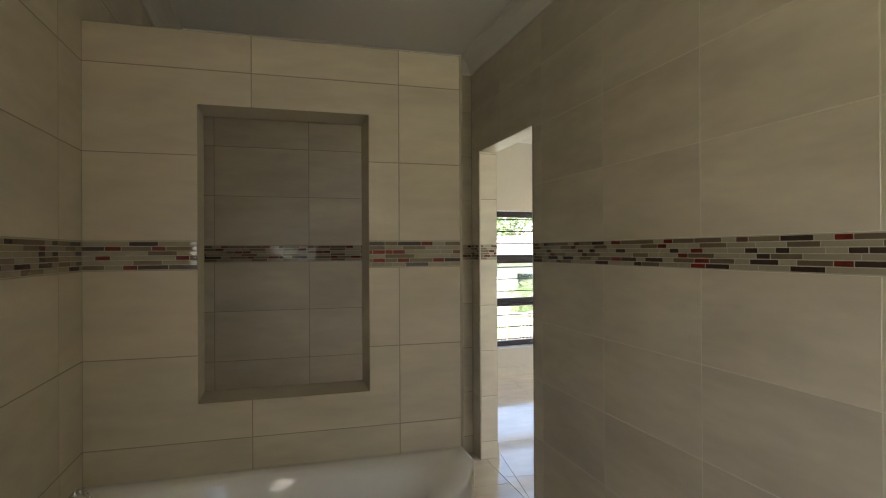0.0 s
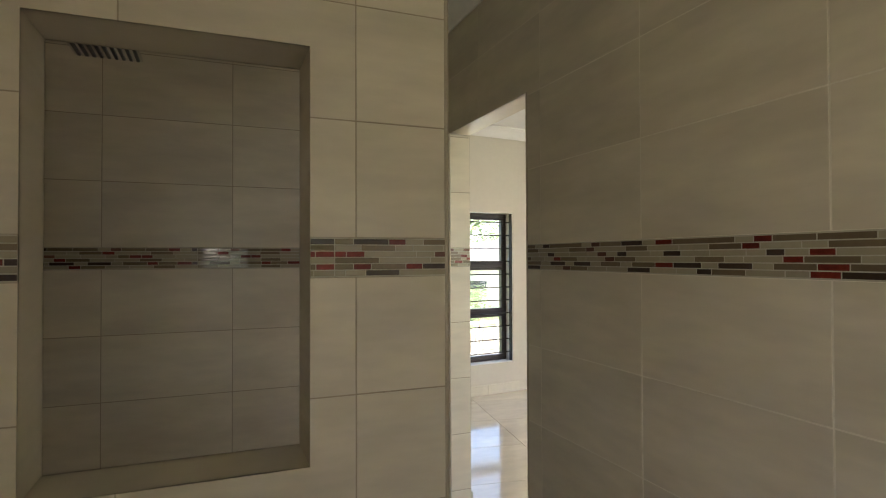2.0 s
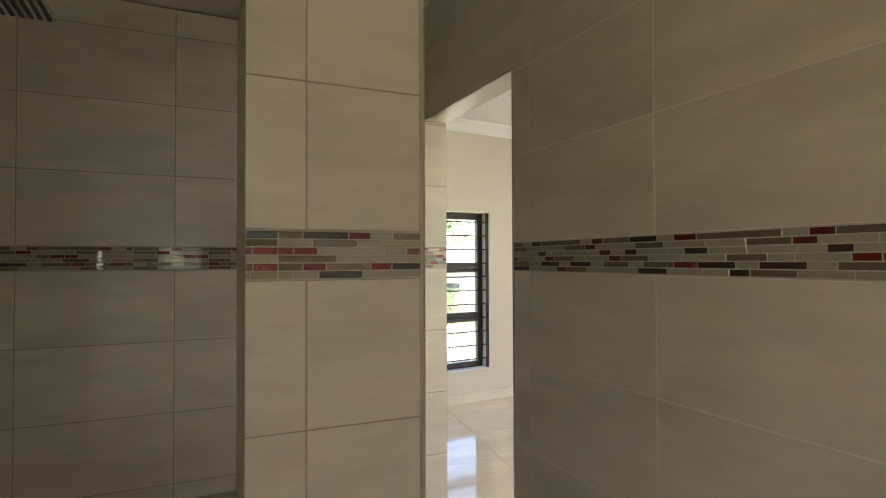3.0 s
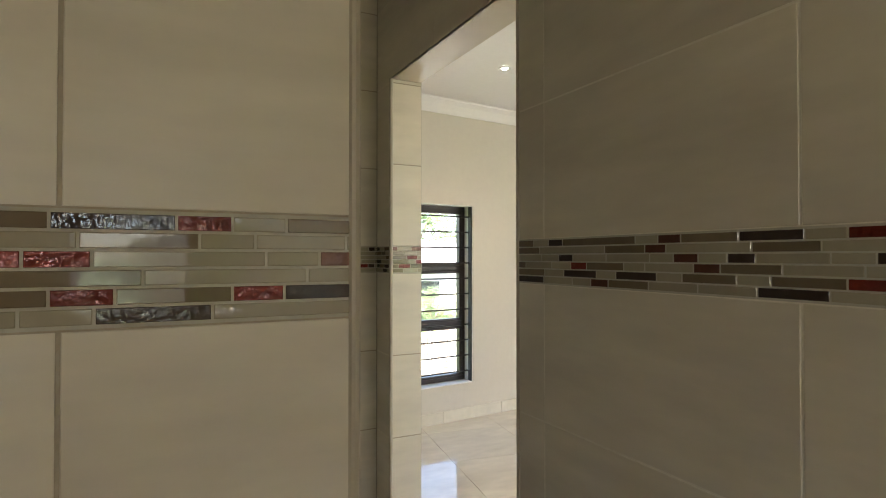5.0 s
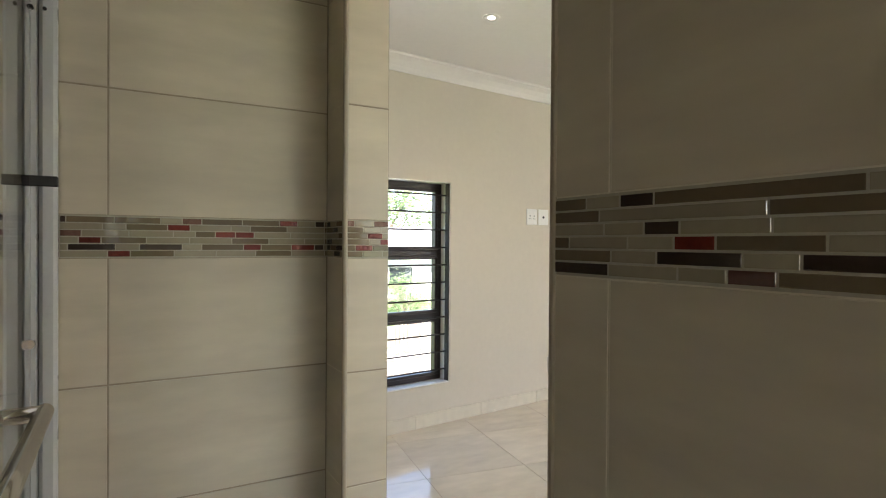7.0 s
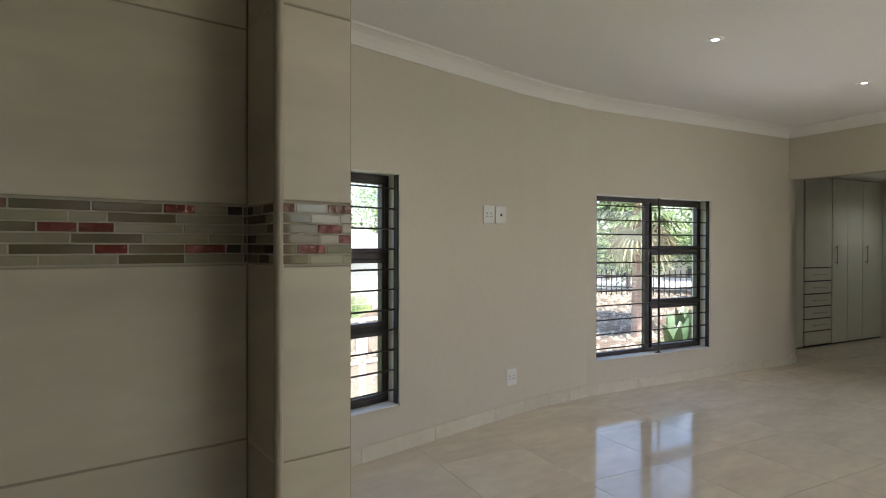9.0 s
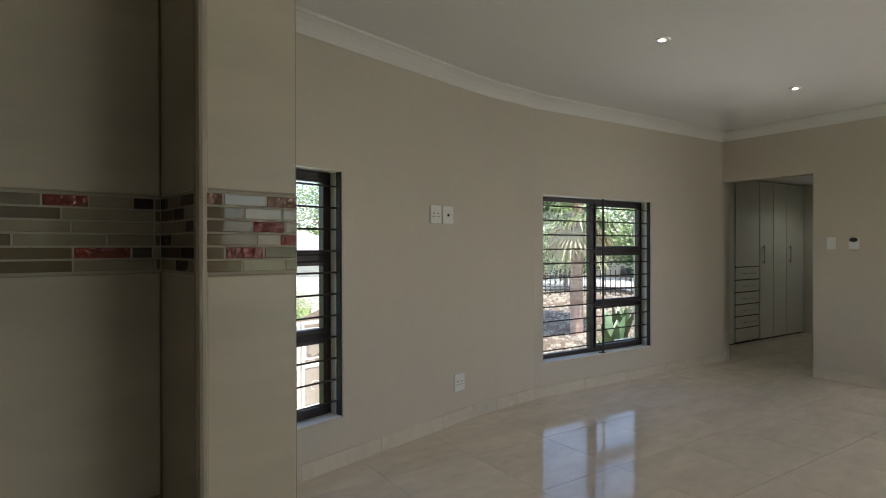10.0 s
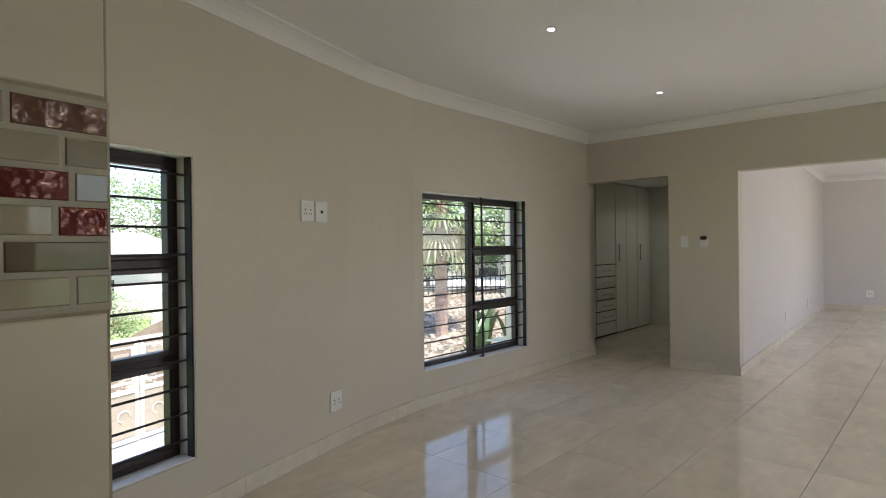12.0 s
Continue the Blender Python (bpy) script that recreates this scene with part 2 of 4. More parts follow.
def wall(name, points, thick, holes=(), z0=-0.05, z1=CEIL_H, mat=None, label="", caps=True):
    """A wall whose inner face follows the plan polyline; it is thick to the left of it. holes: (s0, s1, z0, z1)."""
    pts = [Vector(p) for p in points]
    ls, at = along(points)
    dirs = [(b - a).normalized() for a, b in zip(pts, pts[1:])]

    def offset(s):
        p, n = at(s)
        for k in range(1, len(pts) - 1):
            if abs(s - ls[k]) < 1e-6:
                n0, n1 = Vector((-dirs[k - 1].y, dirs[k - 1].x)), Vector((-dirs[k].y, dirs[k].x))
                h = (n0 + n1).normalized()
                return pts[k], pts[k] + h * (thick / max(0.3, h.dot(n0)))
        return p, p + n * thick
    ss = sorted({round(s, 5) for s in ls} | {round(h[i], 5) for h in holes for i in (0, 1)})
    zs = sorted({z0, z1} | {h[i] for h in holes for i in (2, 3)})
    zs = [z for z in zs if z0 <= z <= z1]

    def solid(i, j):
        if not (0 <= i < len(ss) - 1 and 0 <= j < len(zs) - 1):
            return False
        s, z = (ss[i] + ss[i + 1]) / 2, (zs[j] + zs[j + 1]) / 2
        return not any(h[0] < s < h[1] and h[2] < z < h[3] for h in holes)
    bm = bmesh.new()
    cache = {}

    def vert(i, j, side):
        if (i, j, side) not in cache:
            p = offset(ss[i])[side]
            cache[i, j, side] = bm.verts.new((p.x, p.y, zs[j]))
        return cache[i, j, side]
    for i in range(len(ss) - 1):
        for j in range(len(zs) - 1):
            if not solid(i, j):
                continue
            for side in (0, 1):
                bm.faces.new([vert(i, j, side), vert(i + 1, j, side), vert(i + 1, j + 1, side), vert(i, j + 1, side)])
            for di, dj, c in ((-1, 0, ((i, j), (i, j + 1))), (1, 0, ((i + 1, j), (i + 1, j + 1))), (0, -1, ((i, j), (i + 1, j))), (0, 1, ((i, j + 1), (i + 1, j + 1)))):
                if not solid(i + di, j + dj):
                    (a0, b0), (a1, b1) = c
                    bm.faces.new([vert(a0, b0, 0), vert(a1, b1, 0), vert(a1, b1, 1), vert(a0, b0, 1)])
    ob = new(name, mesh_of(bm, name, mat or PLASTER))
    return tagged(ob, label or "smooth beige painted plaster wall", "wall", kind="structure")


def sweep(name, points, profile, mat, label, category, z=0.0):
    """A moulding along a plan polyline; profile: (distance to the right of the line, height)."""
    pts = [Vector(p) for p in points]
    bm = bmesh.new()
    rings = []
    for k, p in enumerate(pts):
        ds = [(pts[k] - pts[k - 1]).normalized()] if k else []
        if k < len(pts) - 1:
            ds.append((pts[k + 1] - pts[k]).normalized())
        ns = [Vector((d.y, -d.x)) for d in ds]
        h = sum(ns, Vector((0, 0))).normalized()
        h = h / max(0.3, h.dot(ns[0]))
        rings.append([bm.verts.new((p.x + h.x * o, p.y + h.y * o, z + zz)) for o, zz in profile])
    for r0, r1 in zip(rings, rings[1:]):
        for i in range(len(profile)):
            j = (i + 1) % len(profile)
            bm.faces.new([r0[i], r0[j], r1[j], r1[i]])
    bm.faces.new(rings[0])
    bm.faces.new(rings[-1])
    return tagged(new(name, mesh_of(bm, name, mat)), label, category, kind="structure")


def slab(name, points, z0, z1, mat, label, category):
    bm = bmesh.new()
    lo = [bm.verts.new((x, y, z0)) for x, y in points]
    hi = [bm.verts.new((x, y, z1)) for x, y in points]
    bm.faces.new(lo)
    bm.faces.new(hi)
    for i in range(len(points)):
        j = (i + 1) % len(points)
        bm.faces.new([lo[i], lo[j], hi[j], hi[i]])
    return tagged(new(name, mesh_of(bm, name, mat)), label, category, kind="structure")


PIECES = {}


def piece_mesh(kind, w, h, depth, mat, chamfer):
    """A tile lying in the local x-z plane, its face towards -y, its back at y = 0. Shared between alike pieces."""
    key = (kind, round(w, 4), round(h, 4))
    if key not in PIECES:
        bm = bmesh.new()
        c = min(chamfer, w / 4, h / 4)
        rings = []
        for y, k in ((0, 0), (-depth + c, 0), (-depth, c)):
            rings.append([bm.verts.new((x, y, z)) for x, z in ((k, k), (w - k, k), (w - k, h - k), (k, h - k))])
        for r0, r1 in zip(rings, rings[1:]):
            for i in range(4):
                bm.faces.new([r0[i], r0[(i + 1) % 4], r1[(i + 1) % 4], r1[i]])
        bm.faces.new(rings[-1])
        PIECES[key] = mesh_of(bm, kind, mat)
    return PIECES[key]


def cut(rect, hole):
    """What is left of a rectangle (s0, s1, z0, z1) round a hole."""
    a0, a1, c0, c1 = rect
    b0, b1, d0, d1 = hole
    if b0 >= a1 or b1 <= a0 or d0 >= c1 or d1 <= c0:
        return [rect]
    out = []
    if b0 > a0:
        out.append((a0, b0, c0, c1))
    if b1 < a1:
        out.append((b1, a1, c0, c1))
    m0, m1 = max(a0, b0), min(a1, b1)
    if d0 > c0:
        out.append((m0, m1, c0, d0))
    if d1 < c1:
        out.append((m0, m1, d1, c1))
    return out


def cut_tile(rect, holes, depth, mat):
    """A tile cut to shape round openings, in one piece. rect and holes: (s0, s1, z0, z1)."""
    s0, s1, z0, z1 = rect
    ss = sorted({s0, s1} | {v for h in holes for v in h[:2] if s0 < v < s1})
    zs = sorted({z0, z1} | {v for h in holes for v in h[2:] if z0 < v < z1})

    def solid(i, j):
        if not (0 <= i < len(ss) - 1 and 0 <= j < len(zs) - 1):
            return False
        a, b = (ss[i] + ss[i + 1]) / 2, (zs[j] + zs[j + 1]) / 2
        return not any(h[0] < a < h[1] and h[2] < b < h[3] for h in holes)
    bm = bmesh.new()
    cache = {}

    def vert(i, j, y):
        if (i, j, y) not in cache:
            cache[i, j, y] = bm.verts.new((ss[i] - s0, y, zs[j] - z0))
        return cache[i, j, y]
    for i in range(len(ss) - 1):
        for j in range(len(zs) - 1):
            if not solid(i, j):
                continue
            bm.faces.new([vert(i, j, -depth), vert(i + 1, j, -depth), vert(i + 1, j + 1, -depth), vert(i, j + 1, -depth)])
            for di, dj, c in ((-1, 0, ((i, j), (i, j + 1))), (1, 0, ((i + 1, j), (i + 1, j + 1))), (0, -1, ((i, j), (i + 1, j))), (0, 1, ((i, j + 1), (i + 1, j + 1)))):
                if not solid(i + di, j + dj):
                    bm.faces.new([vert(*c[0], -depth), vert(*c[1], -depth), vert(*c[1], 0), vert(*c[0], 0)])
    if not bm.faces:
        bm.free()
        return None
    return mesh_of(bm, "cut_tile", mat)


BAND0, BAND1 = 1.316, 1.416
ROWS_Z = [BAND0 - 0.3 * k for k in range(6)][::-1] + [BAND1 + 0.3 * k for k in range(6)]
TILE_T = 0.008


def tiled(parent, origin, s_dir, length, z0, z1, joint, holes=(), width=0.6, grout=None):
    """Wall tiles on a face: origin is the back of the tiles; they face to the right of s_dir."""
    base = basis(*origin, s_dir)
    beds = [(0.0, length, z0, z1)]
    for h in [*holes, (-1, length + 1, BAND0, BAND1)]:
        beds = [r for q in beds for r in cut(q, h)]
    for s0, s1, c0, c1 in beds:
        bm = bmesh.new()
        box(bm, s0 + 0.0005, s1 - 0.0005, -TILE_T + 0.0009, 0, c0, c1)
        part("grout_bed", bm, grout or GROUT, parent).matrix_world = base
    ks = range(int((0 - joint) / width) - 2, int((length - joint) / width) + 2)
    for lo, hi in zip(ROWS_Z, ROWS_Z[1:]):
        if lo == BAND0:
            continue
        for k in ks:
            rects = [(max(0, joint + k * width), min(length, joint + (k + 1) * width), max(lo, z0), min(hi, z1))]
            if rects[0][1] - rects[0][0] < 0.012 or rects[0][3] - rects[0][2] < 0.012:
                continue
            s0, s1, c0, c1 = rects[0]
            g = 0.0019
            near = [h for h in holes if h[0] < s1 and h[1] > s0 and h[2] < c1 and h[3] > c0]
            if near:
                me = cut_tile((s0 + g, s1 - g, c0 + g, c1 - g), near, TILE_T, WALL_TILE)
                if me is None:
                    continue
            else:
                me = piece_mesh("tile", s1 - s0 - 2 * g, c1 - c0 - 2 * g, TILE_T, WALL_TILE, 0.0008)
            ob = new("tile", me)
            ob.parent = parent
            ob.matrix_world = base @ Matrix.Translation((s0 + g, 0, c0 + g))


# Rows of mosaic pieces from top to bottom: kind and length in millimetres.
BAND_PARTITION = ("t48 d94 r47 c49 t64", "c68 t93 c48 c88", "r30 r48 c141 c51 b35", "t116 c142 c48", "t48 r47 t94 r47 d66", "c28 c52 d92 c130")
BAND_PARTITION_LEFT = ("c140 d91 c124", "d67 r50 t93 r45 t100", "c197 t93 c65", "c39 r46 c200 r45 d25", "c153 t90 c112", "t67 c55 r45 d96 d92")
BAND_RIGHT = ("t66 c54 d48 t202 c51 m47 t103 d94 c52 r65 t202 c51 r48 t102 t117 c55 m45 t105 d99 c53 r48 t100",
              "t88 c205 t99 m46 c153 t95 c120 c100 t97 r49 c100 c56 t114 c105 c100 t97 c150",
              "c96 c59 d46 c96 c106 c50 m48 c51 d45 c100 c51 d65 c96 c106 c52 d46 c55 r56 c100 c65 d46 c57 d45 c100 c57 d48",
              "t36 c96 c62 r48 t100 c50 c100 m48 t96 c100 c123 t94 c55 c100 r48 t116 c100 c57 d47 t99 c150",
              "t107 c65 d98 c52 d96 c52 t98 c51 t97 r69 d97 c52 d98 c53 t100 r66 t101 c55 d96 c54 t100 r51 d100",
              "d103 c96 c55 m48 t98 c100 c99 d97 c100 c70 d48 t99 c100 c56 r65 d98 c105 c100 d100 c150")
BAND_END = ("d12 t96 t98 c48 b45 t98 t96 r49 c49 d26", "c84 c48 t89 r51 c97 c48 t96 c104", "b42 c96 c96 c50 t47 r49 r47 c96 c94", "c36 r45 t94 c96 c100 t94 c96 c56",
            "c15 d95 c50 d94 c45 t101 r45 t80 r64 d26", "c94 r47 t95 c97 c98 t94 c93")
# jamb: light pieces that mirror the bedroom window are set in as cream
BAND_JAMB = ("b21 c54 b49", "t46 c50 c28", "t57 r43 c24", "t62 c31 r31", "t23 r49 t52", "t44 c56 c24")
BAND_STUB = ("d30 c48 t66", "t52 d40 c60", "c96 t48", "d44 c96", "d30 t48 d66", "c60 d48 c40")


def mosaic(parent, origin, s_dir, length, rows, start=0.0, holes=(), keep=(-1, 99)):
    """The band of glass mosaic: six rows of pieces on a cream bed; the rows begin at start and repeat both ways."""
    base = basis(*origin, s_dir)
    g = 0.0011
    rh = (BAND1 - BAND0 - 0.004) / 6
    beds = [(0.0, length, BAND0, BAND1)]
    for h in holes:
        beds = [r for q in beds for r in cut(q, h)]
    for s0, s1, c0, c1 in beds:
        bm = bmesh.new()
        box(bm, s0, s1, -0.0078, 0, c0, c1)
        bed = part("mosaic_bed", bm, MOSAIC_BED, parent)
        bed.matrix_world = base
    rest = {}
    for row in range(6):
        z = BAND1 - 0.002 - (row + 1) * rh
        items = [(w[0], int(w[1:]) / 1000) for w in rows[row].split()]
        span = sum(w for _, w in items)
        k0 = -int(start / span) - 1
        for k in range(k0, int((length - start) / span) + 1):
            s = start + k * span
            turned = items if k % 2 == 0 else items[2:] + items[:2]
            for kind, w in turned:
                rects = [(max(0, s), min(length, s + w), z, z + rh)]
                s += w
                if rects[0][1] - rects[0][0] < 0.007:
                    continue
                for h in holes:
                    rects = [r for q in rects for r in cut(q, h)]
                for a0, a1, c0, c1 in rects:
                    if a1 - a0 < 0.007 or c1 - c0 < 0.01:
                        continue
                    if not keep[0] < a0 < keep[1]:
                        rest.setdefault(kind, []).append((a0 + g, a1 - g, c0 + g, c1 - g))
                        continue
                    ob = new("mosaic_piece", piece_mesh("mosaic_" + kind, round(a1 - a0 - 2 * g, 3), c1 - c0 - 2 * g, 0.0084, MOSAIC[kind], 0.0009))
                    ob.parent = parent
                    ob.matrix_world = base @ Matrix.Translation((a0 + g, 0, c0 + g))
    for kind, rects in rest.items():
        bm = bmesh.new()
        for a0, a1, c0, c1 in rects:
            box(bm, a0, a1, -0.0084, -0.001, c0, c1)
        far_pieces = part("mosaic_pieces", bm, MOSAIC[kind], parent)
        far_pieces.matrix_world = base
        tagged(far_pieces, kind="stuff")


# ---- plan ----
CEIL = 2.675
XL, XR, YP, YE = -0.385, 1.515, 2.19, 3.707      # bathroom: left, right, partition, end
PT = 0.19                                        # partition thickness
XB = 1.64                                        # bedroom face of the bathroom wall
D0, D1, DH = 2.75, 3.566, 2.03                   # doorway
PX = 0.942                                       # free end of the partition
PTOP = 2.15
NX0, NX1, NZ0, NZ1 = -0.03, 0.571, 0.848, 1.894  # opening in the partition
YB = -2.3
T = TILE_T

# the bathroom walls
right = wall("wall_bath_right", [(XR + T, 6.05), (XR + T, YB)], XB - XR - T, [(6.05 - D1 - T, 6.05 - D0 + T, -0.05, DH + T)], mat=PLASTER, label="thick wall with a tiled doorway without a door")
end_wall = wall("wall_bath_end", [(XL - 0.2, YE + T), (XR + T, YE + T)], 0.15, mat=GROUT, label="cream tiled end wall with a glass mosaic band")
left = wall("wall_bath_left", [(XL - T, YB - 0.2), (XL - T, YE + T)], 0.19, [(1.35, 2.15, 1.05, 1.95)], mat=GROUT, label="cream tiled wall with a glass mosaic band")
back = wall("wall_bath_back", [(XR + T, YB - T), (XL - T, YB - T)], 0.2, [(0.073, 1.373, 0.9, 2.1)], mat=GROUT, label="cream tiled wall with a window")
partition = wall("wall_partition", [(XL - T, YP + T), (PX - T, YP + T)], PT - 2 * T, [(NX0 - XL, NX1 - XL + 2 * T, NZ0 - T, NZ1 + T)], z1=PTOP - T, mat=GROUT, label="cream tiled shower partition with a tall rectangular opening")

# linings of the opening in the partition
y0, y1 = YP + 0.001, YP + PT - 0.001
for dims in ((NX0 - T, NX0, y0, y1, NZ0, NZ1), (NX1, NX1 + T, y0, y1, NZ0, NZ1), (NX0 - T, NX1 + T, y0, y1, NZ0 - T, NZ0), (NX0 - T, NX1 + T, y0, y1, NZ1, NZ1 + T)):
    box_part("reveal_tile", WALL_TILE, partition, dims, 0.001)
box_part("top_tile", WALL_TILE, partition, (XL, PX - 0.001, y0, y1, PTOP - T, PTOP), 0.001)
box_part("lintel_tile", WALL_TILE, right, (XR + T, XB - 0.001, D0 - T, D1 + T, DH, DH + T), 0.001)

# edge trims
for x, y, z1 in ((XR + 0.004, D1 + 0.004, DH), (XR + 0.004, D0 - 0.004, DH), (PX - 0.004, YP + 0.004, PTOP), (PX - 0.004, YP + PT - 0.004, PTOP)):
    bm = bmesh.new()
    rod(bm, (x, y, 0), (x, y, z1), 0.0075, sides=12)
    tagged(new("trim", mesh_of(bm, "trim", TRIM)), "slim beige tile edge trim", "trim", kind="structure")

# the floor and the ceilings
slab("floor", [(-0.6, -2.6), (7.1, -2.6), (15.4, -2.6), (15.4, 4.2), (11.4, 6.1), wing(7.3, 7.0), (4.7, 6.2), (1.66, 5.92), (-0.6, 3.85)], -0.14, -0.01, FLOOR_GROUT, "cream polished tile floor", "floor")
slab("ceiling_bathroom", [(-0.6, -2.5), (1.6, -2.5), (1.6, 3.9), (-0.6, 3.9)], CEIL, CEIL + 0.1, CEILING, "smooth white painted ceiling", "ceiling")
WU, WV = 7.24, 6.77
NORTH = [(XB, 5.69), (4.1, 5.99), (4.45, 6.03), (4.75, 6.045), (5.0, 6.033), (5.25, 6.03), wing(WU + 0.15, WV)]
NORTH[5] = (5.25, (WV + SU * 5.25) / CU)
slab("ceiling_bedroom", [(1.6, -1.9), (7.2, -1.9), wing(7.3, 0), wing(7.3, 6.95), (5.25, 6.2), (4.5, 6.22), (4.0, 6.18), (1.6, 5.94)], CEIL, CEIL + 0.1, CEILING, "smooth white painted ceiling with downlights", "ceiling")
slab("ceiling_passage", [wing(7.3, 0.2), (15.6, -2.2), (15.6, 3.3), wing(7.3, 5.25)], CEIL, CEIL + 0.1, CEILING, "smooth white painted ceiling", "ceiling")
slab("ceiling_closet", [wing(7.39, 5.66), wing(10.5, 5.66), wing(10.5, 8.0), wing(7.39, 8.0)], 2.30, 2.40, CEILING, "low white closet ceiling", "ceiling")

# the bedroom, the closet and the passage
ls, at = along(NORTH)
W1 = (0.63, 1.55)
s_start = ls[5]
uu = lambda u: s_start + (Vector(wing(u, WV)) - Vector(NORTH[5])).length
W2 = (uu(4.368), uu(5.908))
WZ0, WZ1 = 0.300, 1.816
north = wall("wall_north", NORTH, 0.22, [(*W1, WZ0, WZ1), (*W2, WZ0, WZ1)], label="gently bent beige painted wall with two windows")
CV0, CV1, PV1, PV0 = 5.80, WV, 5.10, 1.2
far = wall("wall_far", [wing(WU, WV + 0.22), wing(WU, -0.6)], 0.15, [(WV + 0.22 - CV1, WV + 0.22 - CV0, -0.05, 2.10), (WV + 0.22 - PV1, WV + 0.22 - PV0, -0.05, 2.085)], label="beige painted wall with a closet opening and a wide passage opening")
wall("wall_south", [wing(WU, -0.5), (XB, -1.7)], 0.2, [(0.3, 3.5, 0.12, 2.2)], label="beige painted wall with a wide window")
PA, PB, PC = wing(WU + 0.15, PV1), (15.38, 3.15), (15.4, -1.9)
wall("wall_passage", [PA, PB], 0.12, mat=PALE, label="pale painted passage wall")
wall("wall_passage_end", [(PB[0], PB[1] + 0.12), PC], 0.15, mat=PALE, label="pale painted end wall")
wall("wall_passage_south", [(PC[0], PC[1] + 0.1), wing(WU + 0.15, 0.4)], 0.15, [(1.8, 6.0, 0.1, 2.3)], label="painted wall with a wide window")
CE = 10.42
wall("wall_closet_side", [wing(CE, CV0), wing(WU + 0.15, CV0)], 0.15, z1=2.30, label="painted closet wall")
wall("wall_closet_end", [wing(CE, 8.0), wing(CE, CV0 - 0.15)], 0.15, z1=2.30, mat=CUPBOARD, label="painted closet wall")
wall("wall_closet_back", [wing(WU + 0.15, 7.86), wing(CE, 7.86)], 0.15, z1=2.30, label="painted closet wall")
wall("wall_closet_near", [wing(WU + 0.15, WV + 0.221), wing(WU + 0.15, 8.0)], 0.15, z1=CEIL, label="painted closet wall")

COVE = [(o, CEIL - dz) for o, dz in ((0, 0.105), (0.010, 0.105), (0.013, 0.094), (0.028, 0.070), (0.056, 0.040), (0.085, 0.022), (0.100, 0.016), (0.104, 0.002), (0, 0.002))]
sweep("cornice_bedroom", [(XB, -1.7), *NORTH[:-1], wing(WU, WV), wing(WU, -0.5)], COVE, CORNICE, "white coved plaster cornice", "cornice")
sweep("cornice_passage", [PA, PB, PC], COVE, CORNICE, "white coved plaster cornice", "cornice")
sweep("cornice_bathroom", [(XR, YB), (XL, YB), (XL, YE), (XR, YE), (XR, YB)], COVE, CORNICE, "white coved plaster cornice", "cornice")


def skirting(points):
    """Skirting tiles of 60 cm along a wall, each a piece of its own."""
    root = None
    pts = [Vector(p) for p in points]
    for a, b in zip(pts, pts[1:]):
        d = (b - a).normalized()
        n = max(1, round((b - a).length / 0.6))
        w = (b - a).length / n
        if root is None:
            root = thing("baseboard", pose(0, 0, 0), "cream tile skirting along the wall", "baseboard", kind="structure")
        for k in range(n):
            p = a + d * (w * k)
            ob = new("skirting_tile", piece_mesh("skirt", round(w - 0.0016, 4), 0.098, 0.011, SKIRT_TILE, 0.002))
            ob.parent = root
            ob.matrix_world = basis(p.x, p.y, d)


skirting([(XB, -1.7), (XB, D0)])
skirting([(XB, D1), *NORTH])
skirting([wing(WU, CV0), wing(WU, PV1)])
skirting([wing(WU, PV1), PA, PB, PC])


# ---- windows ----
def frame_box(bm, s0, s1, z0, z1, y0, y1, w, bevel=0.004):
    for d in ((s0, s1, z0, z0 + w), (s0, s1, z1 - w, z1), (s0, s0 + w, z0 + w, z1 - w), (s1 - w, s1, z0 + w, z1 - w)):
        box(bm, d[0], d[1], y0, y1, d[2], d[3], bevel)


def window(name, m, width, height, columns, label):
    """An aluminium window set 13 cm into its opening. columns: (s0, s1, (transom heights))."""
    w = thing(name, m, label, "window", kind="structure")
    y0, y1 = 0.115, 0.165
    bm = bmesh.new()
    frame_box(bm, 0.002, width - 0.002, 0.002, height - 0.002, y0, y1, 0.045)
    part("window_frame", bm, FRAME, w)
    for k, (s0, s1, heights) in enumerate(columns):
        if k:
            box_part("mullion", FRAME, w, (s0 - 0.03, s0 + 0.03, y0 + 0.001, y1 - 0.001, 0.045, height - 0.045), 0.004)
        zs = [0.045, *heights, height - 0.045]
        for z in heights:
            box_part("transom", FRAME, w, (s0 + 0.03, s1 - 0.03, y0 + 0.002, y1 - 0.002, z - 0.022, z + 0.022), 0.004)
        for z0, z1 in zip(zs, zs[1:]):
            a0, a1 = s0 + (0.03 if k else 0.045), s1 - (0.045 if k == len(columns) - 1 else 0.03)
            b0, b1 = z0 + (0.022 if z0 > 0.05 else 0), z1 - (0.022 if z1 < height - 0.05 else 0)
            if heights:
                bm = bmesh.new()
                frame_box(bm, a0, a1, b0, b1, y0 - 0.012, y1 - 0.012, 0.024, 0.003)
                part("sash", bm, FRAME, w)
                a0, a1, b0, b1 = a0 + 0.02, a1 - 0.02, b0 + 0.02, b1 - 0.02
            pane = box_part("pane", PANE, w, (a0, a1, 0.137, 0.142, b0, b1))
            pane.visible_shadow = False
    box_part("window_sill", WHITE_PAINT, w, (0.001, width - 0.001, 0.004, 0.114, 0.0005, 0.010), 0.003)
    for d in ((0.0005, 0.004, 0.002, 0.114, 0.012, height), (width - 0.004, width - 0.0005, 0.002, 0.114, 0.012, height), (0.004, width - 0.004, 0.002, 0.114, height - 0.004, height - 0.0005)):
        box_part("reveal", WHITE_PAINT, w, d)
    return w


